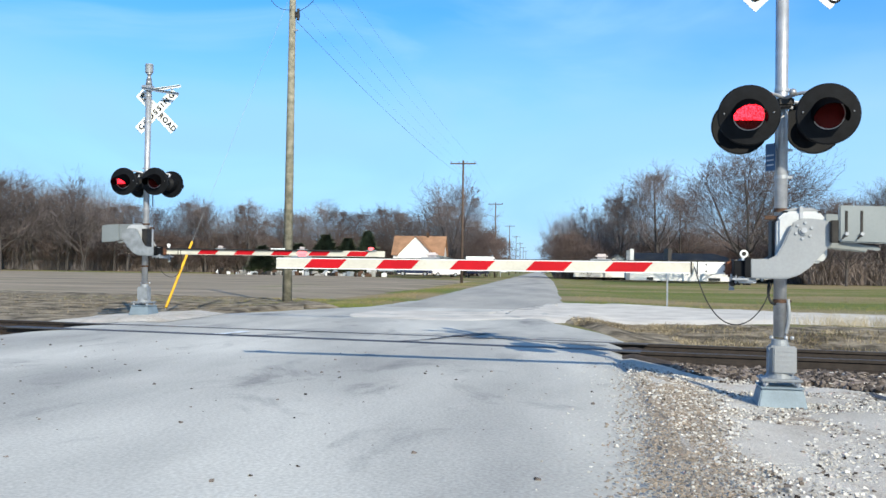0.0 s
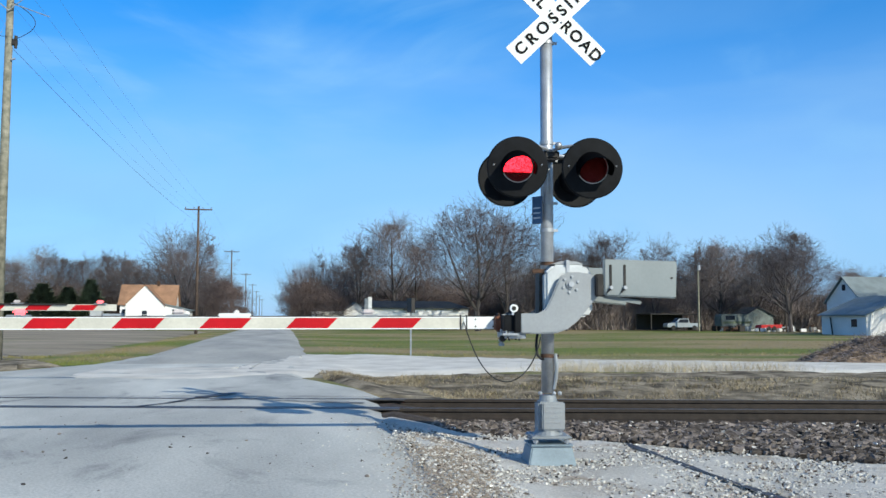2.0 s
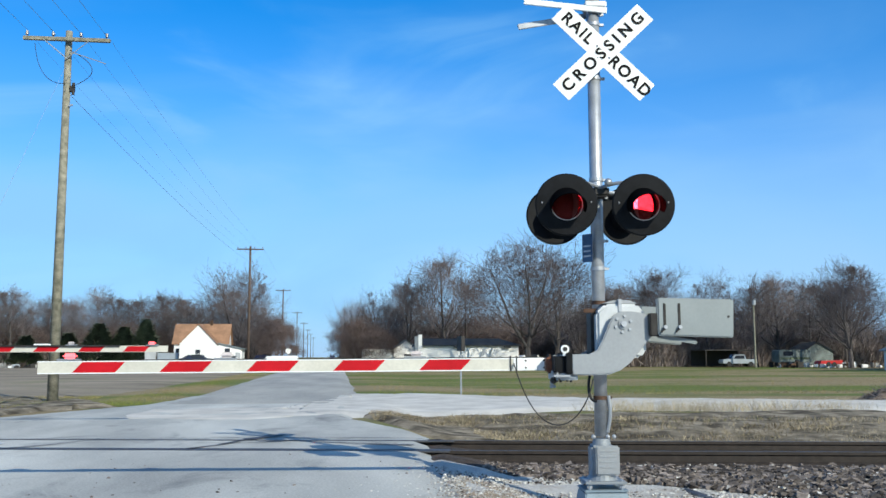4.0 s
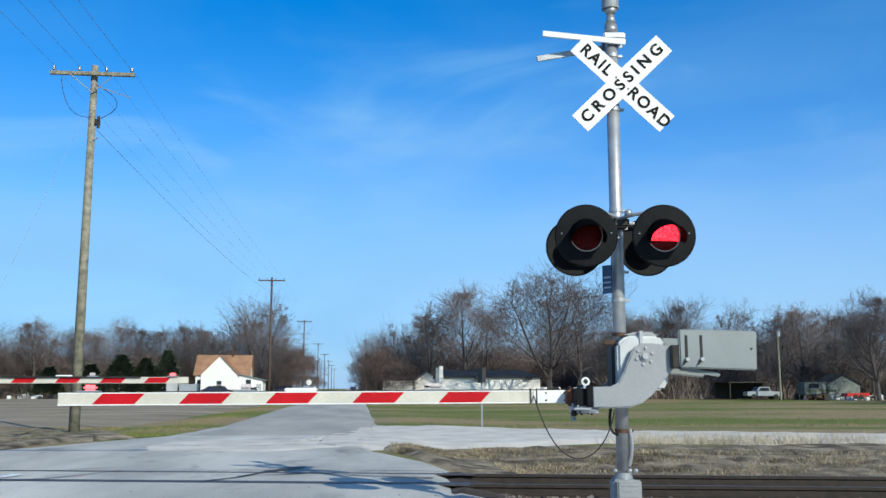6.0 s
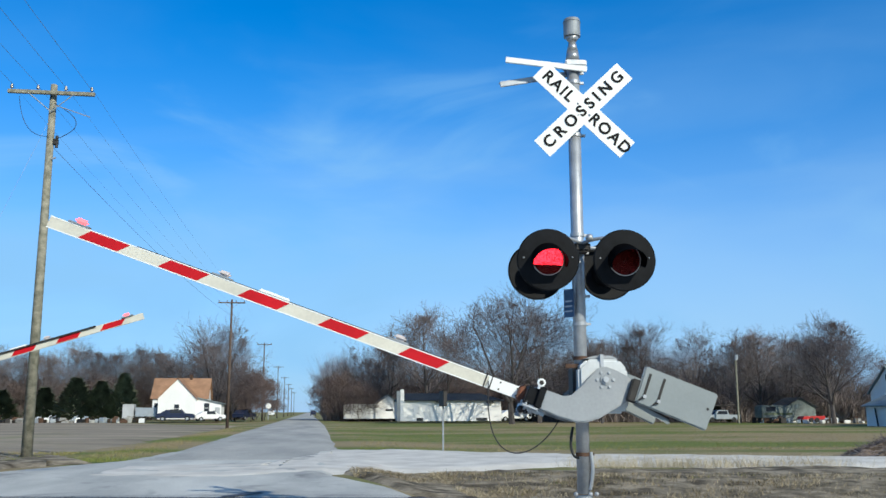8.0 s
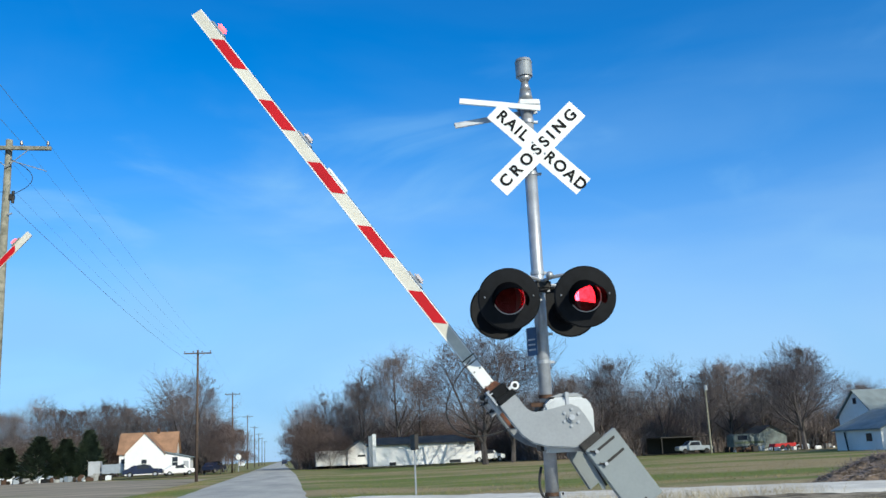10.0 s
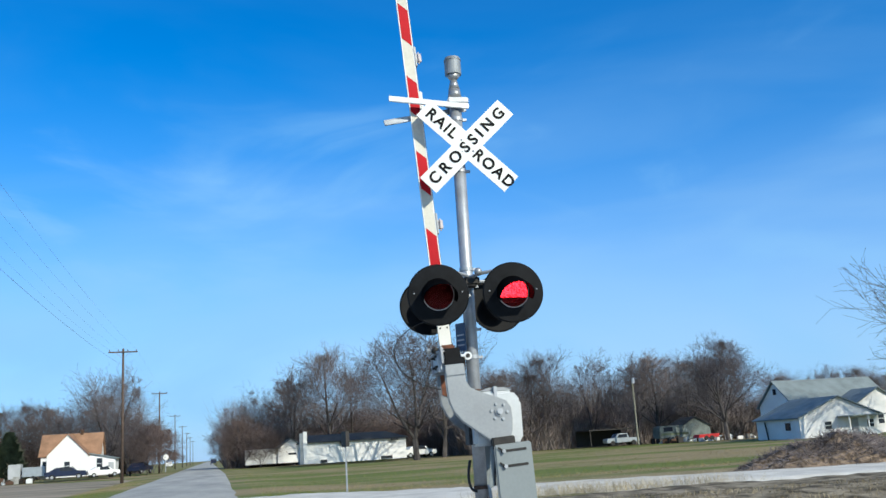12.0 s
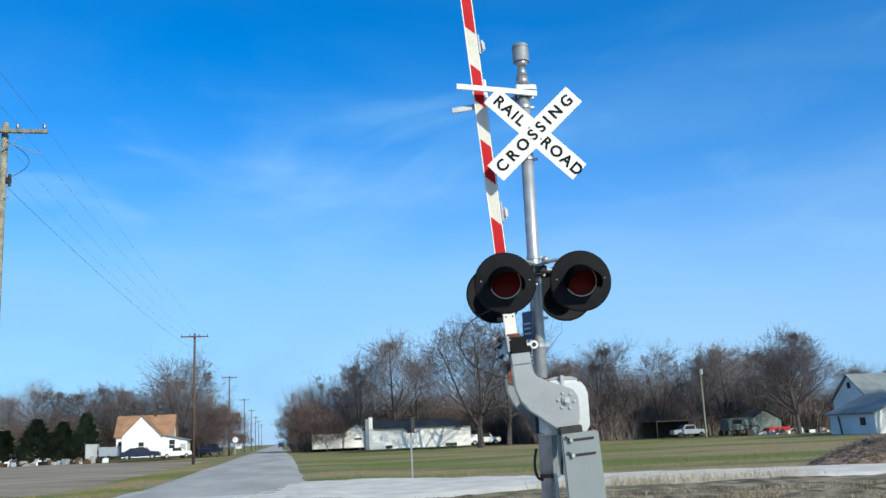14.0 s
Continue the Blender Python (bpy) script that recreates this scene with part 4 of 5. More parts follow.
    part("adapter_plate", box(B(), -0.68, -0.52, -0.345, -0.20, -0.50, -0.478, 0.004), M_GALV, arm)
    part("breakaway_bolt", box(B(), -0.675, -0.66, -0.38, -0.22, -0.47, -0.28, 0.003), M_IRON, arm, "rusty breakaway bracket")
    part("rusty_block", box(B(), -0.715, -0.60, -0.10, 0.12, -0.45, -0.31, 0.012), M_RUST, arm, "red-brown rusted breakaway block")
    for v in (-0.27, 0.17):
        part("end_plate", box(B(), -0.61, -0.44, v - 0.01, v + 0.01, -0.53, -0.29, 0.004), M_GALV, arm, "galvanized bracket plate")
    bm = box(B(), -0.63, -0.46, -0.30, 0.26, -0.512, -0.496, 0.003)
    box(bm, -0.645, -0.63, -0.30, 0.26, -0.53, -0.44, 0.003)
    part("end_bracket", bm, M_GALV, arm, "galvanized angle bracket under the arm")
    for u in (-0.60, -0.50):
        for v in (-0.24, -0.02, 0.20):
            bm = rod(B(), (u, v, -0.55), (u, v, -0.50), 0.012, 0.012, 8)
            rod(bm, (u, v, -0.525), (u, v, -0.512), 0.024, 0.024, 6)
            part("bracket_bolt", bm, M_DARK, arm)
    part("hinge_rod", rod(B(), (-0.665, -0.16, -0.60), (-0.665, -0.16, -0.44), 0.014, 0.014, 8), M_GALV, arm, "steel hinge rod")
    for z in (-0.59, -0.55):
        part("rod_nut", rod(B(), (-0.665, -0.16, z - 0.014), (-0.665, -0.16, z + 0.014), 0.030, 0.030, 6), M_CAST, arm)
    part("inner_stain", slab(B(), [(-0.44, -0.33), (-0.44, -0.45), (-0.24, -0.45), (-0.20, -0.36)], 0.178, 0.188), M_RUST, arm, "rusted inner face of the rear support")
    part("adapter_knob", ball(B(), (-0.66, -0.20, -0.53), 0.035, 8), M_DARK, arm)
    part("arm_conduit", tube(B(), bezier([(-0.57, -0.31, -0.30), (-0.57, -0.31, -0.27), (-0.56, -0.31, -0.25)]), 0.018, 8), M_WHITE, arm, "white conduit elbow")
    bm = B()
    bmesh.ops.create_cone(bm, cap_ends=True, segments=20, radius1=0.040, radius2=0.040, depth=0.03, matrix=Matrix.Translation((-0.565, -0.315, -0.235)) @ Matrix.Rotation(radians(90), 4, "X"))
    part("conduit_ring", bm, M_WHITE, arm, "white conduit fitting")
    part("conduit_mouth", rod(B(), (-0.565, -0.335, -0.235), (-0.565, -0.328, -0.235), 0.022, 0.022, 14), M_DARK, arm)
    # the beam: pale aluminium near the mast, cream with red bars beyond
    ZA, H2 = -0.378, 0.062
    u0, u1 = -0.655, -5.66
    part("beam", box(B(), u1, u0, -0.315, -0.285, ZA - H2, ZA + H2, 0.004), M_CREAM, arm, "long flat cream gate arm")
    part("beam_root", box(B(), -1.02, u0, -0.321, -0.3155, ZA - H2 + 0.002, ZA + H2 - 0.002), M_WHITE, arm, "white aluminium arm root")
    part("beam_spine", box(B(), u1 + 0.9, u0, -0.2845, -0.245, ZA + 0.042, ZA + H2 + 0.010, 0.004), M_DARK, arm, "dark cable channel on the arm")
    part("beam_edge", box(B(), u1, u0, -0.3165, -0.3155, ZA + H2 - 0.010, ZA + H2), M_WHITE, arm)
    part("beam_edge", box(B(), u1, u0, -0.3165, -0.3155, ZA - H2, ZA - H2 + 0.010), M_WHITE, arm)
    for i in range(5):
        c = -5.070 + 0.8435 * i
        w, s = 0.206, 0.049
        bm = slab(B(), [(c - w - s, ZA - H2 + 0.011), (c + w - s, ZA - H2 + 0.011), (c + w + s, ZA + H2 - 0.011), (c - w + s, ZA + H2 - 0.011)], -0.318, -0.3155)
        part("red_bar", bm, M_RED, arm, "slanted red reflective bar")
        bm = slab(B(), [(c - w + s, ZA - H2 + 0.011), (c + w + s, ZA - H2 + 0.011), (c + w - s, ZA + H2 - 0.011), (c - w - s, ZA + H2 - 0.011)], -0.2845, -0.282)
        part("red_bar", bm, M_RED, arm, "slanted red reflective bar")
    for u in (-0.72, -0.90):
        for z in (-0.035, 0.035):
            part("beam_bolt", rod(B(), (u, -0.326, ZA + z), (u, -0.318, ZA + z), 0.009, 0.009, 8), M_DARK, arm)
    for u in (-1.05, -0.99):
        part("cable_tie", box(B(), u - 0.006, u + 0.006, -0.325, -0.275, ZA - H2 - 0.006, ZA + H2 + 0.02), M_RUBBER, arm, "black cable tie")
    for u, lit in ((-5.36, True), (-3.84, False), (-3.3, None), (-1.98, False)):
        if lit is None:
            part("junction_pod", box(B(), u - 0.16, u + 0.16, -0.30, -0.25, ZA + H2, ZA + H2 + 0.035, 0.01), M_WHITE, arm, "white cable junction pod")
            continue
        body = part("arm_light", box(B(), u - 0.12, u + 0.10, -0.325, -0.24, ZA + H2, ZA + H2 + 0.022, 0.005), M_ALU, arm, "small arm light")
        bm = box(B(), u - 0.065, u + 0.065, -0.318, -0.25, ZA + H2 + 0.022, ZA + H2 + 0.075, 0.02)
        part("arm_light_lens", bm, M_TIP_ON if lit else M_ARMLENS, arm, "glowing red arm light" if lit else "clear pinkish arm light lens")
    # hanging cable
    pts = bezier([(-1.02, 0.02, -0.37), (-0.93, -0.36, -0.80), (-0.80, -0.36, -1.08), (-0.50, -0.34, -1.08), (-0.34, -0.28, -0.76), (-0.28, -0.2, -0.52)], 20)
    part("hanging_cable", tube(B(), pts, 0.0065, 6), M_RUBBER, arm, "thin black drooping cable")
    part("cable_loop", tube(B(), bezier([(-0.25, 0.05, -0.45), (-0.31, 0.0, -0.62), (-0.28, 0.0, -0.76), (-0.21, -0.04, -0.74)]), 0.014, 8), M_RUBBER, t, "black cable loop").matrix_basis = Matrix.Translation(PIVOT)
    # counterweights
    for v0, v1, pts in ((-0.42, -0.36, [(0.31, 0.245), (1.045, 0.225), (1.03, -0.14), (0.31, -0.115)]), (-0.355, -0.34, [(0.31, -0.09), (0.70, -0.16), (0.70, -0.20), (0.31, -0.135)]),
                        (0.24, 0.30, [(0.31, 0.20), (0.72, 0.18), (0.72, -0.20), (0.31, -0.16)])):
        part("counterweight", slab(B(), pts, v0, v1, 0.012), M_PLATE, arm, "flat grey counterweight plate")
    for u in (0.375, 0.515):
        bm = box(B(), u - 0.012, u + 0.012, -0.428, -0.418, -0.06, 0.19, 0.003)
        part("slot", bm, M_DARK, arm, "dark adjusting slot")
        part("slot_bolt", rod(B(), (u, -0.455, -0.035), (u, -0.42, -0.035), 0.018, 0.018, 8), M_GALV, arm)
        part("slot_pin", rod(B(), (u - 0.04, -0.44, -0.085), (u, -0.44, -0.035), 0.008, 0.008, 6), M_DARK, arm)
    part("weight_hole", rod(B(), (0.985, -0.425, 0.06), (0.985, -0.418, 0.06), 0.012, 0.012, 8), M_DARK, arm)
    part("weight_arm", box(B(), 0.24, 0.36, -0.40, -0.30, -0.12, 0.10, 0.01), M_DARK, arm)
    part("weight_strap", tube(B(), bezier([(0.33, -0.35, 0.10), (0.31, -0.36, -0.05), (0.33, -0.36, -0.11), (0.68, -0.36, -0.145)]), 0.010, 6), M_RUBBER, arm)
    # the beam stands midway between the two supports
    for c in arm.children:
        if c.name.split(".")[0] in ("beam", "beam_root", "beam_spine", "beam_edge", "red_bar", "beam_bolt", "cable_tie", "arm_light", "arm_light_lens", "junction_pod", "breakaway_bolt"):
            c.matrix_basis = pose(0, 0.35, 0)
    return t, arm, lamps


M_ARMLENS = mat("clear_pink_lens", (0.62, 0.56, 0.56), 0.25, 0, 0.85, 1.1, 20, 80, 0.1)
NEAR = crossing_signal(pose(2.325, 8.158, -0.17, 0, 0, -5.2), "galvanized crossing signal with striped gate, foot in white gravel", 0.075, False)
FAR = crossing_signal(pose(-8.85, 18.0, 0.06, 0, 0, 175), "galvanized crossing signal with striped gate across the track", -0.13, True)


# ---- utility poles and wires ----
def utility_pole(x, y, height, arm, material, label, hardware=False, r=0.16):
    z0 = level(x, y) - 0.1
    t = thing("utility_pole", pose(x, y, z0), label, "utility pole", "poles along the road")
    part("pole_shaft", rod(B(), (0, 0, 0), (0, 0, height), r, r * 0.62, 16), material, t, "", True)
    za = height - 0.35
    part("cross_arm", box(B(), -arm / 2, arm / 2, -r - 0.12, -r, za - 0.06, za + 0.06, 0.008), material, t, "wooden cross-arm")
    for s in (-1, 1):
        part("arm_brace", rod(B(), (s * arm * 0.26, -r - 0.13, za - 0.05), (0, -r, za - 0.62), 0.018, 0.018, 6), M_WIRE, t)
    for u in (-0.46, -0.16, 0.16, 0.46):
        bm = rod(B(), (u * arm, -r - 0.06, za + 0.06), (u * arm, -r - 0.06, za + 0.14), 0.016, 0.016, 6)
        rod(bm, (u * arm, -r - 0.06, za + 0.12), (u * arm, -r - 0.06, za + 0.24), 0.055, 0.035, 8)
        part("insulator", bm, M_PORC, t, "brown porcelain insulator")
    if hardware:
        bm = box(B(), 0.10, 0.26, -0.10, 0.06, height - 2.05, height - 1.85, 0.02)
        rod(bm, (0.22, -0.05, height - 2.15), (0.22, -0.05, height - 1.75), 0.05, 0.05, 8)
        part("cutout", bm, M_DARK, t, "dark fuse cutout")
        part("pole_bracket", rod(B(), (0.10, -0.1, height - 2.55), (0.24, -0.1, height - 2.5), 0.03, 0.03, 6), M_GALV, t)
        part("jumper_wire", tube(B(), bezier([(0.10, -0.2, height - 0.7), (1.2, -0.2, height - 1.25), (0.9, -0.2, height - 1.6), (0.2, -0.15, height - 1.9)], 10), 0.012, 5), M_RUBBER, t)
        part("jumper_wire", tube(B(), bezier([(-1.0, -0.2, height - 0.5), (-0.9, -0.2, height - 1.5), (-0.5, -0.2, height - 1.9), (0.0, -0.15, height - 1.8)], 10), 0.010, 5), M_RUBBER, t)
        part("standoff", rod(B(), (0.1, -0.2, height - 0.75), (1.25, -0.2, height - 1.12), 0.016, 0.016, 5), M_GALV, t)
    return t, za + z0 + 0.22


NEAR_POLE = (-8.95, 29.9)
POLES = [(-9.0, -31, 12.0), (*NEAR_POLE, 12.15), (-8.15, 91, 12.4), (-8.6, 165, 13.6), (-8.7, 240, 13.2), (-8.8, 305, 12.8), (-9.0, 370, 12.5), (-9.2, 440, 12.5), (-9.4, 520, 12.5)]
tops = []
for i, (px, py, ph) in enumerate(POLES):
    near = i < 2
    tops.append((px, py, utility_pole(px, py, ph, 2.72 if near else 2.6, M_POLE if near else M_FARPOLE,
                 "weathered grey-green wooden utility pole with cross-arm" if near else "brown wooden utility pole along the road", i == 1, 0.17 if near else 0.155)[1]))
for (x0, y0, z0), (x1, y1, z1) in zip(tops[:5], tops[1:6]):
    for u in (-0.46, -0.16, 0.16, 0.46):
        a, b = Vector((x0 + u * 2.7, y0 - 0.2, z0)), Vector((x1 + u * 2.6, y1 - 0.2, z1))
        mid = (a + b) / 2 - Vector((0, 0, 0.9))
        bm = tube(B(), bezier([a, mid, b], 16), 0.008 if y0 < 0 else 0.0045, 4)
        tagged(part("power_line", bm, M_WIRE), "thin grey overhead wire between the poles", "overhead wire", "wires between the poles")
a, b = Vector((-8.95, 29.7, 9.9)), Vector((-8.15, 90.8, 10.5))
tagged(part("power_line", tube(B(), bezier([a, (a + b) / 2 - Vector((0, 0, 0.9)), b], 16), 0.010, 4), M_WIRE), "thin grey overhead wire between the poles", "overhead wire", "wires between the poles")
guy = thing("guy_wire", pose(-9.9, 21.6, -0.1), "steel guy wire with a yellow plastic guard", "guy wire")
g_top = Vector((0.95, 8.3, 11.0))
part("strand", rod(B(), (0, 0, 0), g_top, 0.004, 0.004, 5), M_WIRE, guy)
part("guard", rod(B(), g_top * 0.01, g_top * 0.17, 0.035, 0.035, 8), M_GUARD, guy, "yellow plastic guard")


# ---- trees ----
def grow(seed, height, wide, clear, leaders, trunk_r, twig, kids=(3, 2, 3), steep=1.0):
    """Limbs and twigs of a bare tree as lists of tapered pieces: (thick, thin). The crown fills an uneven oval above the clear stem."""
    rng = random.Random(seed)
    thick, thin = [], []
    mid = Vector((0, 0, height * (clear * 0.7 + 1) / 2))
    half, side_r = height * (1 - clear * 0.7) / 2, wide * height

    def reach(p, d):
        """The way from p along d to the crown's skin."""
        q = p - mid
        q, e = Vector((q.x / side_r, q.y / side_r, q.z / half)), Vector((d.x / side_r, d.y / side_r, d.z / half))
        a, b, c = e.dot(e), q.dot(e), q.dot(q) - 1
        root = b * b - a * c
        way = (-b + math.sqrt(root)) / a if root > 0 else 0.0
        lump = 1 + 0.22 * noise.noise((d.x * 2.2 + seed, d.y * 2.2, d.z * 2.2))
        return max(0.08 * height, way * lump)

    def limb(p, d, length, r, lev):
        segs = (8, 6, 4, 2, 1)[lev]
        a = rng.uniform(0, 6.283)
        tip = max(twig, r * 0.22)
        for s in range(segs):
            f = (s + 1) / segs
            wob = Vector((rng.gauss(0, 1), rng.gauss(0, 1), rng.gauss(0, 0.6))) * (0.05, 0.10, 0.10, 0.09, 0.05)[lev]
            d = (d + wob + Vector((0, 0, (0.05, 0.06, 0.07, 0.06, 0.03)[lev]))).normalized()
            q = p + d * (length / segs)
            r2 = r + (tip - r) / (segs - s)
            (thick if r > 0.045 else thin).append((p, q, r, r2))
            p, r = q, r2
            if lev > 3 or (lev == 0 and q.z < clear * height) or (lev == 1 and s == 0):
                continue
            for k in range((*kids, 1)[lev]):
                a += 2.4 + rng.gauss(0, 0.4)
                e = Vector((1, 0, 0)) if abs(d.x) < 0.8 else Vector((0, 1, 0))
                s1 = d.cross(e).normalized()
                out = s1 * math.cos(a) + d.cross(s1) * math.sin(a)
                lean = radians(rng.uniform(48, 72) - 26 * f * steep) if lev == 0 else radians(rng.uniform(26, 52))
                nd = (d * math.cos(lean) + out * math.sin(lean)).normalized()
                if lev == 0:
                    span = reach(q, nd) * rng.uniform(0.72, 1.0)
                else:
                    span = length * (0.72 - 0.30 * f) * rng.uniform(0.7, 1.25) * (1.25 if lev == 3 else 1.0)
                limb(q, nd, span, max(twig, r2 * rng.uniform(0.42, 0.6)), lev + 1)
    if leaders == 1:
        limb(Vector((0, 0, -0.1)), Vector((0, 0, 1)), height * 0.93, trunk_r, 0)
    else:
        top = Vector((rng.gauss(0, 0.1), rng.gauss(0, 0.1), clear * height))
        thick.append((Vector((0, 0, -0.1)), top, trunk_r * 1.15, trunk_r * 0.9))
        a0 = rng.uniform(0, 6.283)
        for k in range(leaders):
            a, lean = a0 + 6.283 * k / leaders + rng.gauss(0, 0.25), radians(rng.uniform(9, 28))
            d = Vector((math.cos(a) * math.sin(lean), math.sin(a) * math.sin(lean), math.cos(lean)))
            limb(top, d, reach(top, d) * rng.uniform(0.88, 1.0), trunk_r * rng.uniform(0.5, 0.68), 0)
    return thick, thin


def pieces_mesh(name, pieces, sides, material, scale=1.0):
    verts, faces = [], []
    for p, q, r0, r1 in pieces:
        d = (q - p).normalized()
        e = Vector((1, 0, 0)) if abs(d.x) < 0.8 else Vector((0, 1, 0))
        s1 = d.cross(e).normalized()
        s2 = d.cross(s1)
        k = len(verts)
        for c, r in ((p, r0), (q, r1)):
            for i in range(sides):
                a = 6.2832 * i / sides
                v = (c + (s1 * math.cos(a) + s2 * math.sin(a)) * r) * scale
                verts.append((v.x, v.y, v.z))
        for i in range(sides):
            j = (i + 1) % sides
            faces.append((k + i, k + j, k + sides + j, k + sides + i))
    me = bpy.data.meshes.new(name)
    me.from_pydata(verts, [], faces)
    me.materials.append(material)
    return me


def tree_kind(seed, height, twig_mat=None, **kw):
    thick, thin = grow(seed, height, **kw)
    top = max(q.z for _, q, _, _ in thin)
    k = height / top
    return pieces_mesh("trunk", thick, 6, M_BARK, k), pieces_mesh("crown", thin, 3, twig_mat or M_TWIG, k)


TALL = [tree_kind(q, 10.0, wide=0.36, clear=0.20, leaders=1, trunk_r=0.19, twig=0.0085, kids=(3, 2, 2)) for q in (3, 8, 14)]
OPEN = [tree_kind(q, 10.0, wide=0.42, clear=0.17, leaders=3, trunk_r=0.20, twig=0.0080, kids=(2, 1, 2), steep=0.6) for q in (5, 21)]
BUSHY = [tree_kind(q, 10.0, M_TWIG, wide=0.40, clear=0.12, leaders=2, trunk_r=0.16, twig=0.0095, kids=(2, 1, 2)) for q in (31, 44, 57)]
SHRUB = [tree_kind(q, 10.0, M_TWIGRED, wide=0.46, clear=0.03, leaders=3, trunk_r=0.09, twig=0.0125, kids=(2, 1, 2)) for q in (61, 77)]
OAK = tree_kind(91, 10.0, wide=0.50, clear=0.17, leaders=1, trunk_r=0.30, twig=0.0080)


def tree(kind, x, y, height, label, group, turn=None, wide=1.0, kindname="tree"):
    t = thing(kindname, pose(x, y, level(x, y) - 0.1, 0, 0, random.uniform(0, 360) if turn is None else turn), label, kindname, group)
    s = height / 10.0
    t.scale = (s * wide, s * wide, s)
    for nm, me in zip(("trunk", "crown"), kind):
        o = new(nm, me)
        o.parent = t
    return t


BARE = "leafless grey-brown deciduous tree in early spring"
rt = random.Random(5)
# beside the road, behind the white building
for x, y, h, k, w in ((17.6, 142, 19.0, TALL[0], 1.0), (25.2, 117, 19.0, OPEN[0], 1.25), (31.5, 128, 19.0, OPEN[1], 1.1), (12.5, 150, 16.5, BUSHY[0], 1.0), (8.0, 158, 14.2, BUSHY[1], 0.95),
                      (22.0, 150, 15.5, TALL[1], 1.0), (3.8, 165, 12.5, BUSHY[2], 0.9), (35, 152, 14, BUSHY[0], 1.0), (14.5, 170, 15.5, TALL[2], 1.0)):
    tree(k, x, y, h, BARE + " beside the road", "trees right of the road", None, w)
for x, y, h in ((4.5, 150, 9.0), (2.6, 156, 8.6), (7.2, 148, 8.0), (24, 152, 9.5), (28, 150, 9), (32, 148, 8.5), (37, 146, 8.5), (20, 156, 9), (41, 146, 7.5), (45, 144, 7), (16, 152, 8)):
    tree(rt.choice(SHRUB), x, y, h, "dense leafless reddish-brown thicket tree", "thicket right of the road", None, 1.15)
# wood behind the yard on the right
for i in range(21):
    x = 39 + 3.9 * i + rt.uniform(-1, 1)
    y = 124 + rt.uniform(-4, 16)
    tree(rt.choice(TALL + BUSHY), x, y, rt.uniform(12.5, 16.8) * (1.0 if x / y < 0.64 else 0.66), BARE + " behind the yard", "wood behind the yard", None, rt.uniform(0.9, 1.2))
for i in range(18):
    x = 40 + 4.6 * i + rt.uniform(-1, 1)
    tree(rt.choice(SHRUB), x, 138 + rt.uniform(-3, 6), rt.uniform(6.5, 8.5), "dense leafless reddish-brown thicket tree", "wood behind the yard", None, 1.3)
tree(OAK, 66.5, 112, 12.8, "broad leafless tree over the junk yard", "wood behind the yard", 40, 1.1)
tree(OPEN[0], 39.0, 132, 13.0, BARE + " behind the yard", "wood behind the yard", 80, 1.0)
for x, y, h in ((67.0, 71, 19), (74, 78, 17)):
    tree(TALL[0], x, y, h, "tall leafless tree beside the white farm buildings", "trees by the farm", None, 1.1)
for x, y, h in ((92, 128, 10), (98, 132, 10.5), (104, 126, 10)):
    tree(BUSHY[1], x, y, h, BARE + " behind the farm", "trees by the farm")
# left: wood beyond the field, trees behind the house
for i in range(34):
    f = i / 33
    x = -122 + 106 * f + rt.uniform(-1.5, 1.5)
    y = 146 + 44 * f + rt.uniform(-5, 14)
    tree(rt.choice(BUSHY + TALL[:2]), x, y, rt.uniform(13.5, 17.5) * (1.22 if f < 0.35 else 0.95), BARE + " beyond the field", "wood beyond the field", None, rt.uniform(0.9, 1.2))
for i in range(30):
    f = i / 29
    tree(rt.choice(SHRUB), -124 + 108 * f + rt.uniform(-1, 1), 152 + 44 * f + rt.uniform(-3, 3), rt.uniform(8.0, 10.0), "dense leafless reddish-brown thicket tree", "wood beyond the field", None, 1.4)
tree(OPEN[1], -15.4, 156, 18.4, "tall open leafless tree behind the white house", "trees by the house", 120, 1.0)
for x, y, h in ((-12.2, 152, 9.6), (-9.6, 150, 9.2), (-7.8, 158, 9.0), (-13.5, 162, 10.5), (-10.2, 170, 10.5), (-18.5, 166, 11), (-10.6, 184, 11)):
    tree(rt.choice(SHRUB) if x > -12 else BUSHY[2], x, y, h, "round leafless reddish tree beside the road", "trees by the house", None, 1.0)
# undergrowth along the woods
def brush_line(x0, y0, x1, y1, depth):
    def place(r):
        f = r.random()
        return x0 + (x1 - x0) * f, y0 + (y1 - y0) * f + depth * r.random()
    return place


BRUSHY = "dense brown leafless undergrowth along the wood"
for x0, y0, x1, y1, n, k in ((-126, 150, -14, 196, 1.0, 41), (36, 130, 118, 136, 0.8, 42), (2, 153, 46, 147, 0.5, 43)):
    blades("undergrowth", M_BRUSH, int(26000 * n), brush_line(x0, y0, x1, y1, 9), 3.4, BRUSHY, k, 0.06, 0.9)
    blades("undergrowth", M_BRUSH, int(17000 * n), brush_line(x0, y0 + 2, x1, y1 + 2, 9), 6.6, "thin leafless saplings filling the wood", k + 10, 0.034, 0.5)
    blades("undergrowth", M_SAPLING, int(22000 * n), brush_line(x0, y0 + 6, x1 if x1 < 60 else 88, y1 + 6, 10), 10.5, "tall grey leafless saplings deep in the wood", k + 20, 0.03, 0.35)
blades("undergrowth", M_SAPLING, 20000, brush_line(-128, 150, -84, 166, 12), 15.5, "tall grey leafless saplings deep in the wood", 71, 0.03, 0.3)
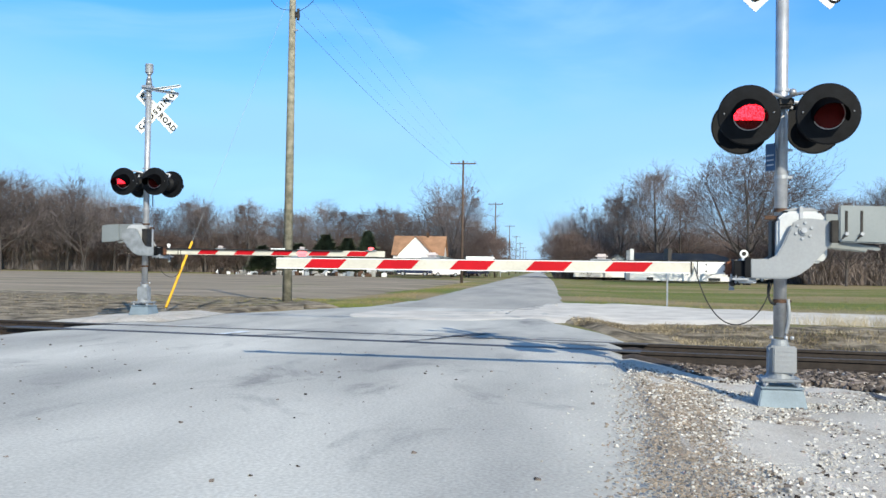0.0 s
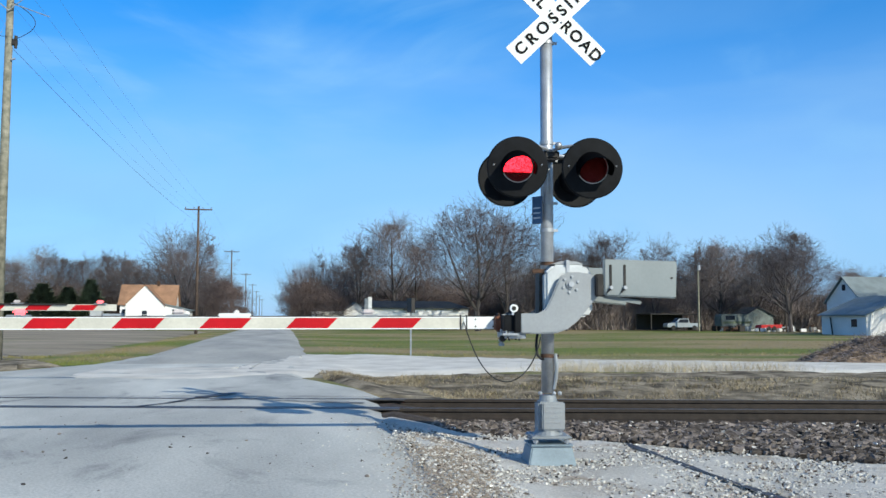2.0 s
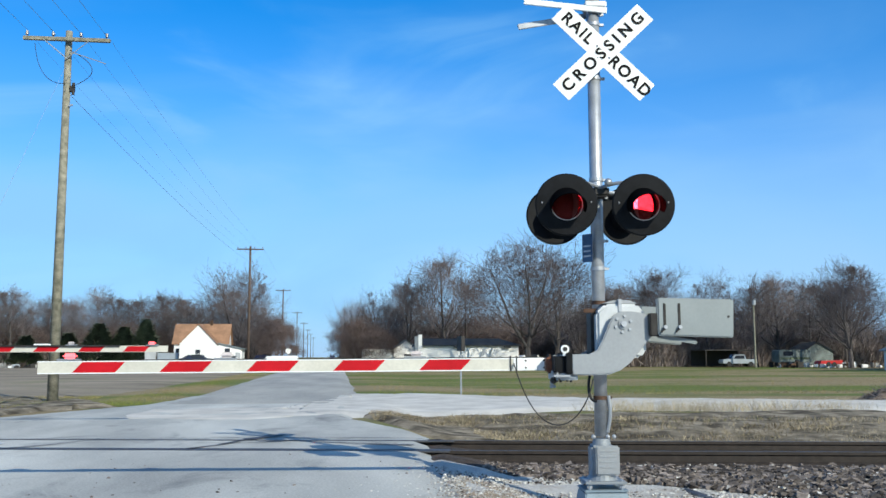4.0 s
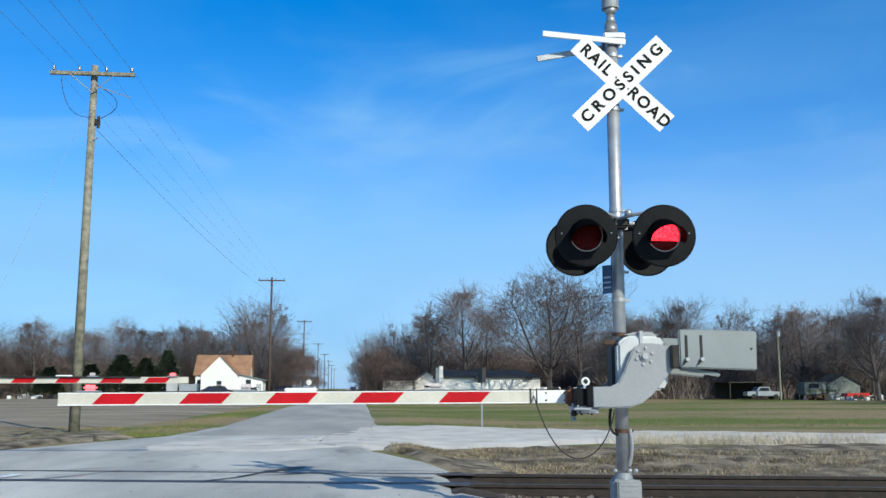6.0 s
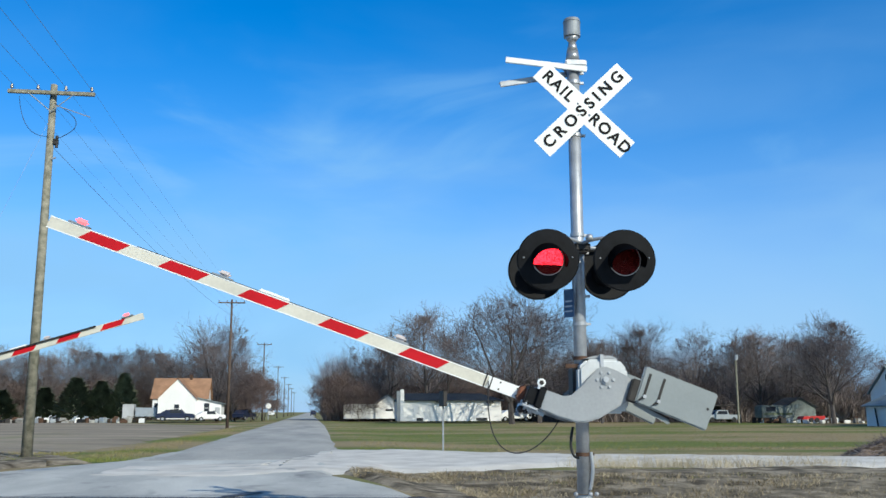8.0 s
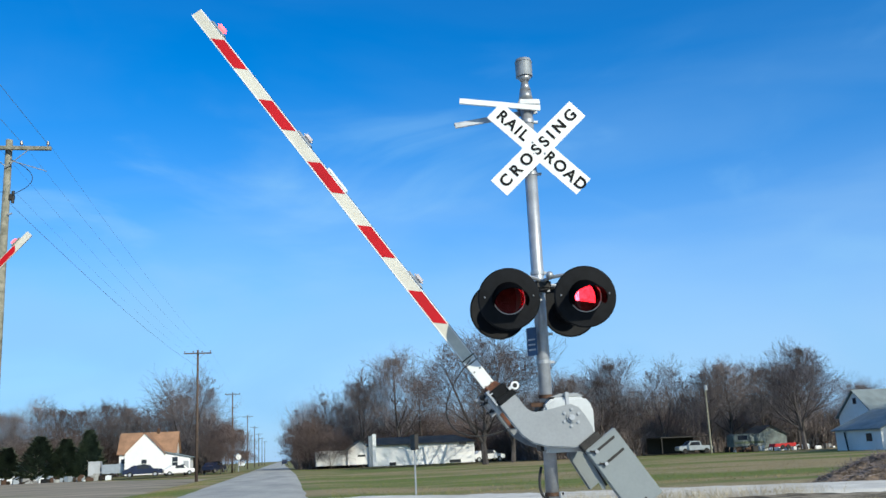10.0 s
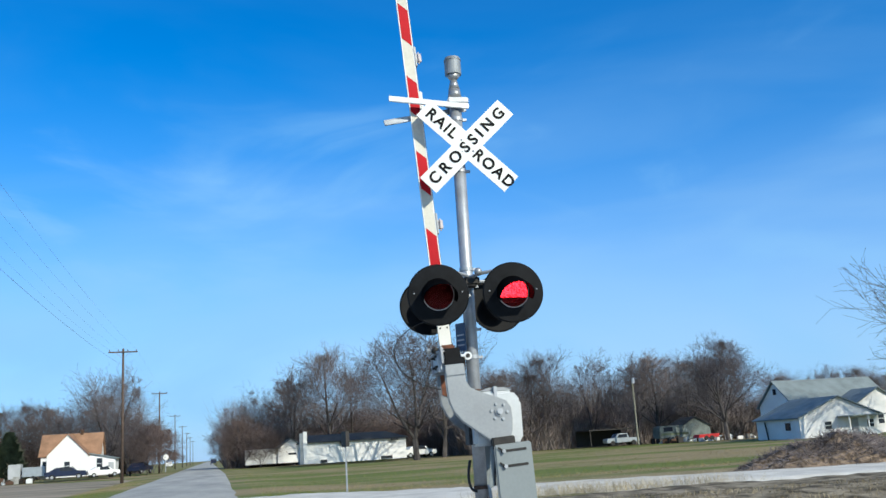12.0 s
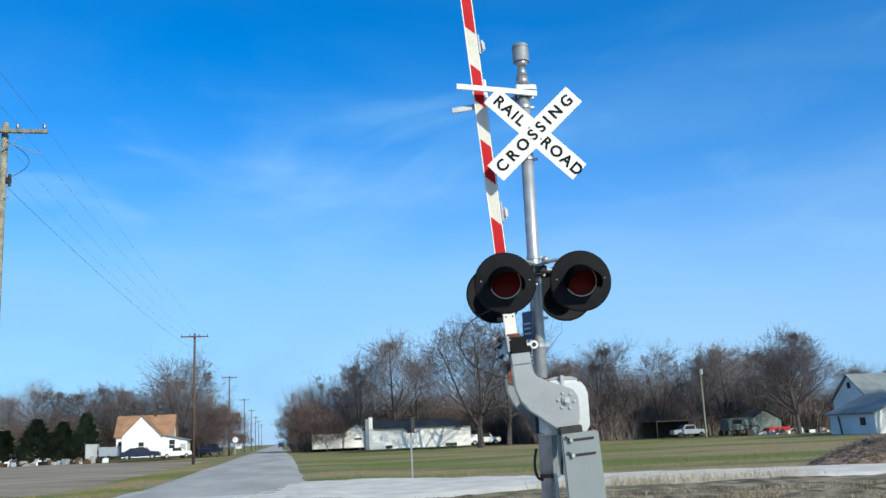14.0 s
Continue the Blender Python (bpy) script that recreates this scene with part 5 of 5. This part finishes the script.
# far along the road
for i in range(16):
    s = -1 if i % 2 else 1
    tree(BUSHY[i % 3], (-9 if s < 0 else 4.5) + s * rt.uniform(3, 26), 230 + 26 * i, rt.uniform(7, 11), BARE + " far along the road", "trees far along the road")


def cedar(x, y, h, w):
    t = thing("cedar_tree", pose(x, y, level(x, y)), "dark green conical cedar tree near the house", "tree", "cedars by the house")
    part("trunk", rod(B(), (0, 0, 0), (0, 0, h * 0.8), 0.12, 0.04, 8), M_BARK, t)
    rng = random.Random(int(x * 10))
    verts, faces = [], []
    for _ in range(3000):
        f = rng.random() ** 0.8
        z = 0.3 + f * (h - 0.3)
        r = w * (1 - f ** 1.25) ** 0.9 * (0.6 + 0.4 * rng.random() ** 0.5) * (1 + 0.45 * noise.noise((3.1 * f * h, x, 2.0 * rng.random())))
        a = rng.uniform(0, 6.283)
        c = Vector((r * math.cos(a), r * math.sin(a), z))
        o = Vector((math.cos(a), math.sin(a), 0.5)) * rng.uniform(0.3, 0.9)
        s = Vector((-math.sin(a), math.cos(a), rng.uniform(-0.4, 0.4))) * rng.uniform(0.12, 0.26)
        k = len(verts)
        verts += [tuple(c - s), tuple(c + s), tuple(c + o)]
        faces.append((k, k + 1, k + 2))
    me = bpy.data.meshes.new("crown")
    me.from_pydata(verts, [], faces)
    me.materials.append(M_CEDAR)
    o = new("crown", me)
    o.parent = t
    return t


for x, y, h, w in ((-28.3, 146, 7.0, 2.5), (-31.8, 147, 5.9, 2.9), (-35.2, 146, 6.4, 3.3), (-40.5, 149, 5.0, 2.4), (-47.0, 150, 4.6, 2.6)):
    cedar(x, y, h, w)


# ---- buildings ----
def window_in(t, u, v, z, w, h):
    f = part("window", box(B(), u - w / 2 - 0.08, u + w / 2 + 0.08, v - 0.06, v, z - 0.08, z + h + 0.08, 0.01), M_SIDING, t, "dark window in a white frame")
    part("pane", box(B(), u - w / 2, u + w / 2, v - 0.075, v - 0.06, z, z + h / 2 - 0.03), M_PANE, f)
    part("pane", box(B(), u - w / 2, u + w / 2, v - 0.075, v - 0.06, z + h / 2 + 0.03, z + h), M_PANE, f)


def gable_roof(a, b, half, z0, z1, along, over=0.3, th=0.12):
    """Two roof slabs. along 'x': ridge along x from a to b at y 0; 'y': ridge along y, at x 0."""
    bm = B()
    k = (z1 - z0) / half
    for s in (-1, 1):
        e = half + over
        pts = [(0, z1 + th), (s * e, z1 - k * e + th), (s * e, z1 - k * e), (0, z1)]
        lo = [bm.verts.new((a - over, p, z) if along == "x" else (p, a - over, z)) for p, z in pts]
        hi = [bm.verts.new((b + over, p, z) if along == "x" else (p, b + over, z)) for p, z in pts]
        bm.faces.new(lo)
        bm.faces.new(hi)
        for i in range(4):
            bm.faces.new((lo[i], lo[i - 1], hi[i - 1], hi[i]))
    bmesh.ops.recalc_face_normals(bm, faces=list(bm.faces))
    return bm


def gable_walls(x0, x1, y0, y1, z0, z1, along):
    """A block with gable ends under a ridge."""
    if along == "y":
        return slab(B(), [(x0, 0), (x1, 0), (x1, z0), ((x0 + x1) / 2, z1), (x0, z0)], y0, y1)
    bm = slab(B(), [(y0, 0), (y1, 0), (y1, z0), ((y0 + y1) / 2, z1), (y0, z0)], -x1, -x0)
    bmesh.ops.rotate(bm, verts=list(bm.verts), cent=(0, 0, 0), matrix=Matrix.Rotation(radians(90), 3, "Z"))
    return bm


# white farmhouse with orange shingles, front wing towards the track and a lean-to
house = thing("farmhouse", pose(-19.4, 140, 0.25), "white farmhouse with orange-brown shingle roof", "house")
part("wall", gable_walls(-4.0, 3.8, 2.0, 7.5, 3.2, 5.95, "x"), M_SIDING, house, "white siding walls")
r = part("roof", gable_roof(-4.0, 3.8, 2.75, 3.2, 5.95, "x"), M_ORANGE, house, "orange-brown shingle roof")
r.matrix_basis = pose(0, 4.75, 0)
part("wing_wall", gable_walls(-2.75, 2.6, -1.0, 3.0, 3.0, 5.75, "y"), M_SIDING, house, "white gable wall")
r = part("wing_roof", gable_roof(-1.0, 4.6, 2.68, 3.0, 5.78, "y", 0.2), M_ORANGE, house, "orange-brown shingle roof")
r.matrix_basis = pose(-0.08, 0, 0)
part("lean_to", slab(B(), [(2.6, 0), (6.2, 0), (6.2, 2.15), (2.6, 2.95)], -0.6, 4.0), M_SIDING, house, "white lean-to")
part("lean_to_roof", slab(B(), [(2.3, 3.07), (6.5, 2.13), (6.5, 2.25), (2.3, 3.2)], -0.85, 4.2), M_GREYROOF, house, "grey lean-to roof")
window_in(house, -0.1, -1.0, 0.9, 0.7, 1.2)
window_in(house, 4.1, -0.6, 0.9, 0.75, 1.4)
window_in(house, -3.4, 2.0, 1.0, 0.6, 1.3)
part("door", box(B(), 5.3, 6.0, -0.66, -0.6, 0, 1.7), M_GREYWALL, house, "grey door")
part("chimney", box(B(), 0.9, 1.3, 4.5, 4.9, 5.6, 6.6), M_IRON, house, "brick chimney")

# long low white building with a dark roof
low = thing("low_building", pose(11.9, 128, 0.0), "long low white building with dark shingle roof", "outbuilding")
part("wall", box(B(), 0, 14.2, 0, 7, 0, 2.75), M_SIDING, low, "white walls")
bm = B()
vs = [bm.verts.new(p) for p in ((-0.3, -0.4, 2.72), (14.5, -0.4, 2.72), (14.5, 7.4, 2.72), (-0.3, 7.4, 2.72), (1.0, 3.3, 3.85), (12.0, 3.3, 3.85), (-0.3, -0.4, 2.86), (14.5, -0.4, 2.86), (14.5, 7.4, 2.86), (-0.3, 7.4, 2.86))]
for q in ((0, 3, 2, 1), (0, 1, 7, 6), (1, 2, 8, 7), (2, 3, 9, 8), (3, 0, 6, 9), (6, 7, 5, 4), (7, 8, 5), (8, 9, 4, 5), (9, 6, 4)):
    bm.faces.new([vs[i] for i in q])
part("roof", bm, M_DARKROOF, low, "dark shingle roof")
part("chimney", box(B(), 0.0, 0.5, -0.5, 0.2, 0, 4.3, 0.03), M_SIDING, low, "white block chimney")
part("chimney_side", box(B(), -0.5, -0.01, -0.45, 0.2, 0, 4.1), M_CAST, low)
for u in (4.9, 12.0):
    part("roof_patch", box(B(), u, u + 1.0, -0.52, -0.41, 2.45, 2.86), M_DARKROOF, low)
for u, w in ((2.3, 0.9), (10.6, 1.6)):
    part("window", box(B(), u, u + w, -0.05, 0.01, 0.05, 0.45), M_DARKROOF, low, "dark low opening")

shed = thing("far_shed", pose(5.0, 150, 0.2), "white gabled shed behind the low building", "shed")
part("wall", gable_walls(0, 9.5, 0, 6, 2.3, 2.35, "x"), M_SIDING, shed, "white walls")
part("gable", gable_walls(5.0, 9.0, -0.6, 0.2, 2.2, 3.6, "y"), M_SIDING, shed)
r = part("roof", gable_roof(-0.6, 5.6, 2.2, 2.2, 3.65, "y"), M_GREYROOF, shed, "grey roof")
r.matrix_basis = pose(7.0, 0, 0)
part("window", box(B(), 6.6, 7.8, -0.65, -0.61, 1.2, 1.5), M_PANE, shed)

# white farm buildings with grey roofs
barn = thing("white_barn", pose(59.6, 86, -0.5), "white farm building with grey shingle roof", "barn")
part("wall", gable_walls(0.0, 9.7, 0, 8, 2.4, 4.35, "y"), M_SIDING, barn, "white siding walls")
r = part("roof", gable_roof(0, 8, 4.85, 2.4, 4.35, "y", 0.35), M_GREYROOF, barn, "grey shingle roof")
r.matrix_basis = pose(4.85, 0, 0)
for u in (3.4, 8.6):
    window_in(barn, u, 0, 1.0, 0.8, 0.8)
part("side_window", box(B(), -0.06, 0.01, 1.6, 2.5, 1.1, 1.9), M_PANE, barn, "small dark side window")
part("porch_roof", slab(B(), [(4.6, 2.2), (9.6, 2.2), (9.6, 2.32), (4.6, 2.32)], -1.8, -0.02), M_GREYROOF, barn, "grey porch roof")
part("porch_door", box(B(), 6.2, 7.1, -0.05, -0.01, 0.1, 2.0), M_GREYWALL, barn, "grey door")
for u in (4.8, 7.1, 9.4):
    part("porch_post", box(B(), u, u + 0.12, -1.7, -1.58, 0, 2.2), M_SIDING, barn)
part("leaning_board", rod(B(), (-0.5, 5.2, 0.1), (-0.1, 6.2, 2.1), 0.09, 0.09, 5), M_DARK, barn, "dark leaning board")
upper = thing("white_barn", pose(65.4, 95, -0.4), "tall grey-white farmhouse with grey shingle roof", "barn")
part("wall", gable_walls(0, 13.0, 0, 7, 3.9, 6.7, "x"), M_SIDING, upper, "pale walls")
r = part("roof", gable_roof(0, 13.0, 3.5, 3.9, 6.75, "x", 0.3), M_GREYROOF, upper, "grey shingle roof")
r.matrix_basis = pose(0, 3.5, 0)
part("gable_vent", box(B(), -0.06, 0.01, 3.2, 3.8, 5.2, 5.9), M_PANE, upper, "dark gable window")
wing = thing("white_barn", pose(69.4, 90.8, -0.25), "white gabled farmhouse wing with grey roof", "barn")
part("wall", gable_walls(0, 8, 0, 4, 2.8, 5.0, "y"), M_SIDING, wing, "white gable wall")
r = part("roof", gable_roof(0, 4, 4, 2.8, 5.0, "y", 0.35), M_GREYROOF, wing, "grey shingle roof")
r.matrix_basis = pose(4, 0, 0)
window_in(wing, 4, 0, 1.0, 0.9, 1.1)


# ---- vehicles and yard clutter ----
def pickup(name, m, paint, label, covered=False):
    t = thing(name, m, label, "car", "parked vehicles")
    pts = [(-2.6, 0.42), (2.55, 0.42), (2.62, 0.75), (2.5, 1.02), (1.35, 1.10), (0.75, 1.72), (-0.75, 1.74), (-0.95, 1.08), (-2.6, 1.06)]
    if covered:
        pts = pts[:5] + [(0.85, 1.55), (-1.2, 1.58), (-2.0, 1.12), (-2.6, 1.02)]
    part("body", slab(B(), pts, -0.88, 0.88, 0.05), paint, t, "", False)
    for v in (-0.885, 0.880):
        part("side_window", slab(B(), [(-0.72, 1.12), (0.95, 1.12), (0.62, 1.60), (-0.66, 1.62)], v, v + 0.005), M_PANE, t, "dark side window")
    part("windscreen", slab(B(), [(1.28, 1.12), (1.31, 1.16), (0.80, 1.70), (0.77, 1.66)], -0.75, 0.75), M_PANE, t, "dark windscreen")
    for u in (-1.65, 1.65):
        for v in (-0.9, 0.68):
            w = part("wheel", rod(B(), (u, v, 0.36), (u, v + 0.22, 0.36), 0.36, 0.36, 18), M_TYRE, t, "black tyre")
            part("rim", rod(B(), (u, v - 0.012, 0.36), (u, v + 0.0, 0.36), 0.2, 0.2, 12), M_GALV, w)
    return t


pickup("pickup_truck", pose(53.6, 117.5, -0.1, 0, 0, 178), M_CARSILVER, "silver pickup truck parked before the wood").scale = (0.9, 0.9, 0.9)
pickup("parked_car", pose(-19.0, 134.5, 0.0, 0, 0, 4), M_CARBLUE, "dark blue car parked in front of the house", True)
pickup("parked_car", pose(-14.6, 136.5, 0.0, 0, 0, 25), M_CARWHITE, "white car parked beside the house", True).scale = (0.85, 0.85, 0.85)
pickup("parked_car", pose(28.5, 131.5, -0.1, 0, 0, 15), M_CARWHITE, "white car parked beside the low building", True)
pickup("parked_car", pose(-10.6, 150, 0.0, 0, 0, 70), M_CARBLUE, "dark car parked beside the road", True)
boat = thing("red_trailer", pose(61.6, 111.0, -0.1, 0, 0, 4), "low red flatbed trailer in the junk yard", "trailer")
part("bed", slab(B(), [(0, 0.35), (3.1, 0.35), (3.3, 0.8), (0.2, 0.75)], 0, 1.4, 0.04), M_CARRED, boat, "red trailer bed")
for u in (1.2, 2.0):
    part("wheel", rod(B(), (u, -0.05, 0.3), (u, 0.12, 0.3), 0.3, 0.3, 14), M_TYRE, boat)
part("drawbar", rod(B(), (0.1, 0.7, 0.4), (-1.2, 0.7, 0.2), 0.05, 0.05, 6), M_DARK, boat)
pickup("parked_car", pose(0.6, 310, 0.0, 0, 0, 90), M_CARBLUE, "distant dark car on the road")
pickup("parked_car", pose(-12.5, 300, 0.0, 0, 0, 90), M_CARWHITE, "distant white car beside the road")

rj = random.Random(11)
junk_kinds = ((M_CARWHITE, "white discarded appliance"), (M_JUNK, "grey scrap crate"), (M_IRON, "rusty scrap box"), (M_DARK, "dark scrap bin"), (M_CARSILVER, "pale metal cabinet"), (M_TIE, "dark weathered lumber"))
for i in range(170):
    if i < 120:
        x, y = rj.uniform(-52, -24), rj.uniform(138.5, 143)
    else:
        x, y = rj.uniform(59.5, 74), rj.uniform(113, 121)
    m_, l_ = rj.choice(junk_kinds)
    w, d, h = rj.uniform(0.2, 1.1), rj.uniform(0.3, 0.8), rj.uniform(0.2, 0.8)
    bm = box(B(), -w / 2, w / 2, -d / 2, d / 2, 0, h, 0.05)
    if i % 3 == 0:
        box(bm, -w * 0.3, w * 0.45, -d * 0.3, d * 0.3, h, h * 1.3, 0.03, Matrix.Rotation(0.1, 4, "Y"))
    if i % 4 == 1:
        rod(bm, (-w * 0.8, 0, 0.05), (w * 0.9, 0.1, h * 1.5), 0.05, 0.05, 6)
    o = part("junk", bm, m_)
    o.matrix_basis = pose(x, y, level(x, y) - 0.05, 0, 0, rj.uniform(-40, 40))
    tagged(o, l_ + (" in the yard clutter by the field" if i < 120 else " in the junk yard before the wood"), "junk", "yard clutter")
camper = thing("camper", pose(60.2, 119, -0.1), "pale green and white camper trailer in the junk yard", "trailer")
part("body", slab(B(), [(0, 0.5), (4.6, 0.5), (4.8, 1.4), (4.5, 2.2), (0.3, 2.2), (0, 2.0)], 0, 2.2, 0.08), M_YARD, camper)
part("window", box(B(), 0.6, 2.0, -0.02, 0.0, 1.4, 2.0), M_PANE, camper)
part("stripe", box(B(), 0.2, 4.4, -0.015, 0.0, 0.9, 1.2), M_CEDAR, camper, "dark green stripe")
for u in (1.4, 2.4):
    part("wheel", rod(B(), (u, 0.05, 0.33), (u, 0.25, 0.33), 0.33, 0.33, 14), M_TYRE, camper)
hut = thing("hut", pose(64.8, 121.5, -0.1), "small grey hut with a pale gable in the junk yard", "shed")
part("wall", gable_walls(0, 4.6, 0, 4, 2.0, 3.2, "y"), M_YARD, hut)
r = part("roof", gable_roof(0, 4, 2.3, 2.0, 3.2, "y"), M_DARKROOF, hut, "dark roof")
r.matrix_basis = pose(2.3, 0, 0)
carport = thing("carport", pose(50.5, 121, -0.1), "dark low carport before the wood", "carport")
part("roof", box(B(), 0, 7.0, 0, 5, 2.1, 2.25, 0.02), M_DARK, carport)
for u in (0.2, 6.7):
    part("post", box(B(), u, u + 0.12, 0.1, 0.22, 0, 2.1), M_DARK, carport)
part("back_wall", box(B(), 0, 7.0, 4.8, 5, 0, 2.1), M_DARK, carport)
trailer = thing("utility_trailer", pose(-25.5, 140.5, 0.0), "white trailer and grey shed beside the house", "trailer")
part("body", box(B(), 0, 2.9, 0, 1.8, 0.6, 1.9, 0.05), M_CARSILVER, trailer)
part("wheel", rod(B(), (1.4, -0.02, 0.35), (1.4, 0.2, 0.35), 0.35, 0.35, 14), M_TYRE, trailer)
part("shed_box", box(B(), -1.9, -0.3, 0.4, 2.2, 0, 2.4, 0.03), M_GREYWALL, trailer, "grey upright shed")

yard = thing("yard_light", pose(54.2, 113.5, -0.2), "tall wooden yard light pole with a grey lamp", "yard light")
part("pole_shaft", rod(B(), (0, 0, 0), (0, 0, 8.7), 0.14, 0.10, 10), M_POLE, yard)
part("lamp_head", rod(B(), (-0.1, -0.45, 8.05), (-0.1, -0.45, 8.7), 0.22, 0.17, 12), M_GALV, yard, "grey lamp head")
part("lamp_arm", rod(B(), (0, 0, 8.45), (-0.1, -0.45, 8.6), 0.04, 0.04, 6), M_GALV, yard)

# street-name post at the drive, round sign far along the road
post = thing("sign_post", pose(4.6, 34.0, -0.15), "thin grey steel sign post seen edge-on at the drive", "sign post")
part("post", box(B(), -0.03, 0.03, -0.03, 0.03, 0, 2.15), M_CAST, post)
part("plate", box(B(), -0.07, 0.07, -0.3, 0.3, 1.62, 2.18, 0.004, Matrix.Rotation(0.15, 4, "Z")), M_DARK, post, "grey back of a traffic sign")
disc = thing("round_sign", pose(-6.9, 150, 0.0), "white round warning sign seen from behind", "traffic sign")
part("post", box(B(), -0.05, 0.05, 0.0, 0.05, 0, 1.9), M_GALV, disc)
part("plate", rod(B(), (0, -0.02, 2.2), (0, 0.0, 2.2), 0.42, 0.42, 24), M_WHITE, disc, "white round plate")

# heap of soil and brush beside the drive
rb = random.Random(3)
heap = thing("brush_heap", pose(21.3, 28.2, -0.2), "brown heap of soil and cut brush beside the drive", "brush heap")


def heap_z(x, y):
    f = max(0.0, 1 - (x / 4.2) ** 2 - (y / 2.2) ** 2)
    return 0.86 * f ** 1.0 * (1 + 0.6 * noise.noise((x * 0.9, y * 0.9, 2.0))) + 0.16 * noise.noise((x * 3, y * 3, 5.0)) * (f > 0) - 0.03


hx = [-4.4 + 0.14 * i for i in range(64)]
hy = [-2.4 + 0.14 * i for i in range(36)]
o = grid_mesh("soil", hx, hy, heap_z, M_SOIL)
o.parent = heap
sticks = []
for _ in range(5200):
    x, y = rb.gauss(0, 1.8), rb.gauss(-0.3, 0.9)
    if abs(x) > 4 or abs(y) > 2.1:
        continue
    p = Vector((x, y, heap_z(x, y)))
    d = Vector((rb.gauss(0, 1), rb.gauss(0, 1), abs(rb.gauss(0, 0.5)))).normalized() * rb.uniform(0.1, 0.4)
    sticks.append((p, p + d, 0.014 * rb.uniform(0.4, 1.2), 0.004))
o = new("brushwood", pieces_mesh("brushwood", sticks, 4, M_BRUSH))
o.parent = heap
tagged(o, "pale and brown cut sticks", kind="stuff")


# ---- what moves: the gates and the flashing lamps ----
def gate_rows(keys):
    return [(t, Matrix.Translation(PIVOT) @ pose(0, 0, 0, 0, a, 0)) for t, a in keys]


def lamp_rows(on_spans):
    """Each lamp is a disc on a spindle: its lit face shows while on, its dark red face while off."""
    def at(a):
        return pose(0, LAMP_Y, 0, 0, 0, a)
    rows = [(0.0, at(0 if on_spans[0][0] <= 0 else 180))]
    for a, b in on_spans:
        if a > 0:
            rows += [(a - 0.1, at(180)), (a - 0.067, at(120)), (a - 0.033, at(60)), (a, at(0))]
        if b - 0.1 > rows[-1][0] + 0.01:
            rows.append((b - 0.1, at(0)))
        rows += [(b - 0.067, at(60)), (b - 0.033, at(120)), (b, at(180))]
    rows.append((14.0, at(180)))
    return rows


def motions():
    near = ((0, -0.2), (6.5, -0.3), (6.75, 0.1), (7.0, 2.0), (7.25, 6.3), (7.5, 11.0), (7.7, 14.7), (9.8, 50.4), (10.0, 54.3), (10.5, 62.2), (11.0, 70.7), (11.5, 79.2), (11.75, 83.5), (12.0, 86.2), (12.25, 86.0), (12.5, 85.8), (14.0, 85.5))
    far = ((0, 0.0), (6.7, 0.0), (7.0, 0.9), (7.25, 3.8), (7.5, 7.6), (7.7, 11.4), (9.8, 45.0), (10.0, 48.3), (10.5, 56.5), (11.0, 65.0), (11.5, 73.5), (12.0, 81.0), (12.5, 85.0), (14.0, 85.5))
    walk(NEAR[1], gate_rows(near))
    walk(FAR[1], gate_rows(far))
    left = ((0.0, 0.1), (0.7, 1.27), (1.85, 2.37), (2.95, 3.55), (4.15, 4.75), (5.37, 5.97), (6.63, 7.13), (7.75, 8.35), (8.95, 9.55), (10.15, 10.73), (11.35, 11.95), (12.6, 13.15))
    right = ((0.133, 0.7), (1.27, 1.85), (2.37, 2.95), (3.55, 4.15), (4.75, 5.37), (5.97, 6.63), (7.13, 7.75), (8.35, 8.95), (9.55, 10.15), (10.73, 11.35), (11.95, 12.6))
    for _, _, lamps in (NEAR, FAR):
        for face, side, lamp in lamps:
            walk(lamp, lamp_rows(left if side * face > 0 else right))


motions()
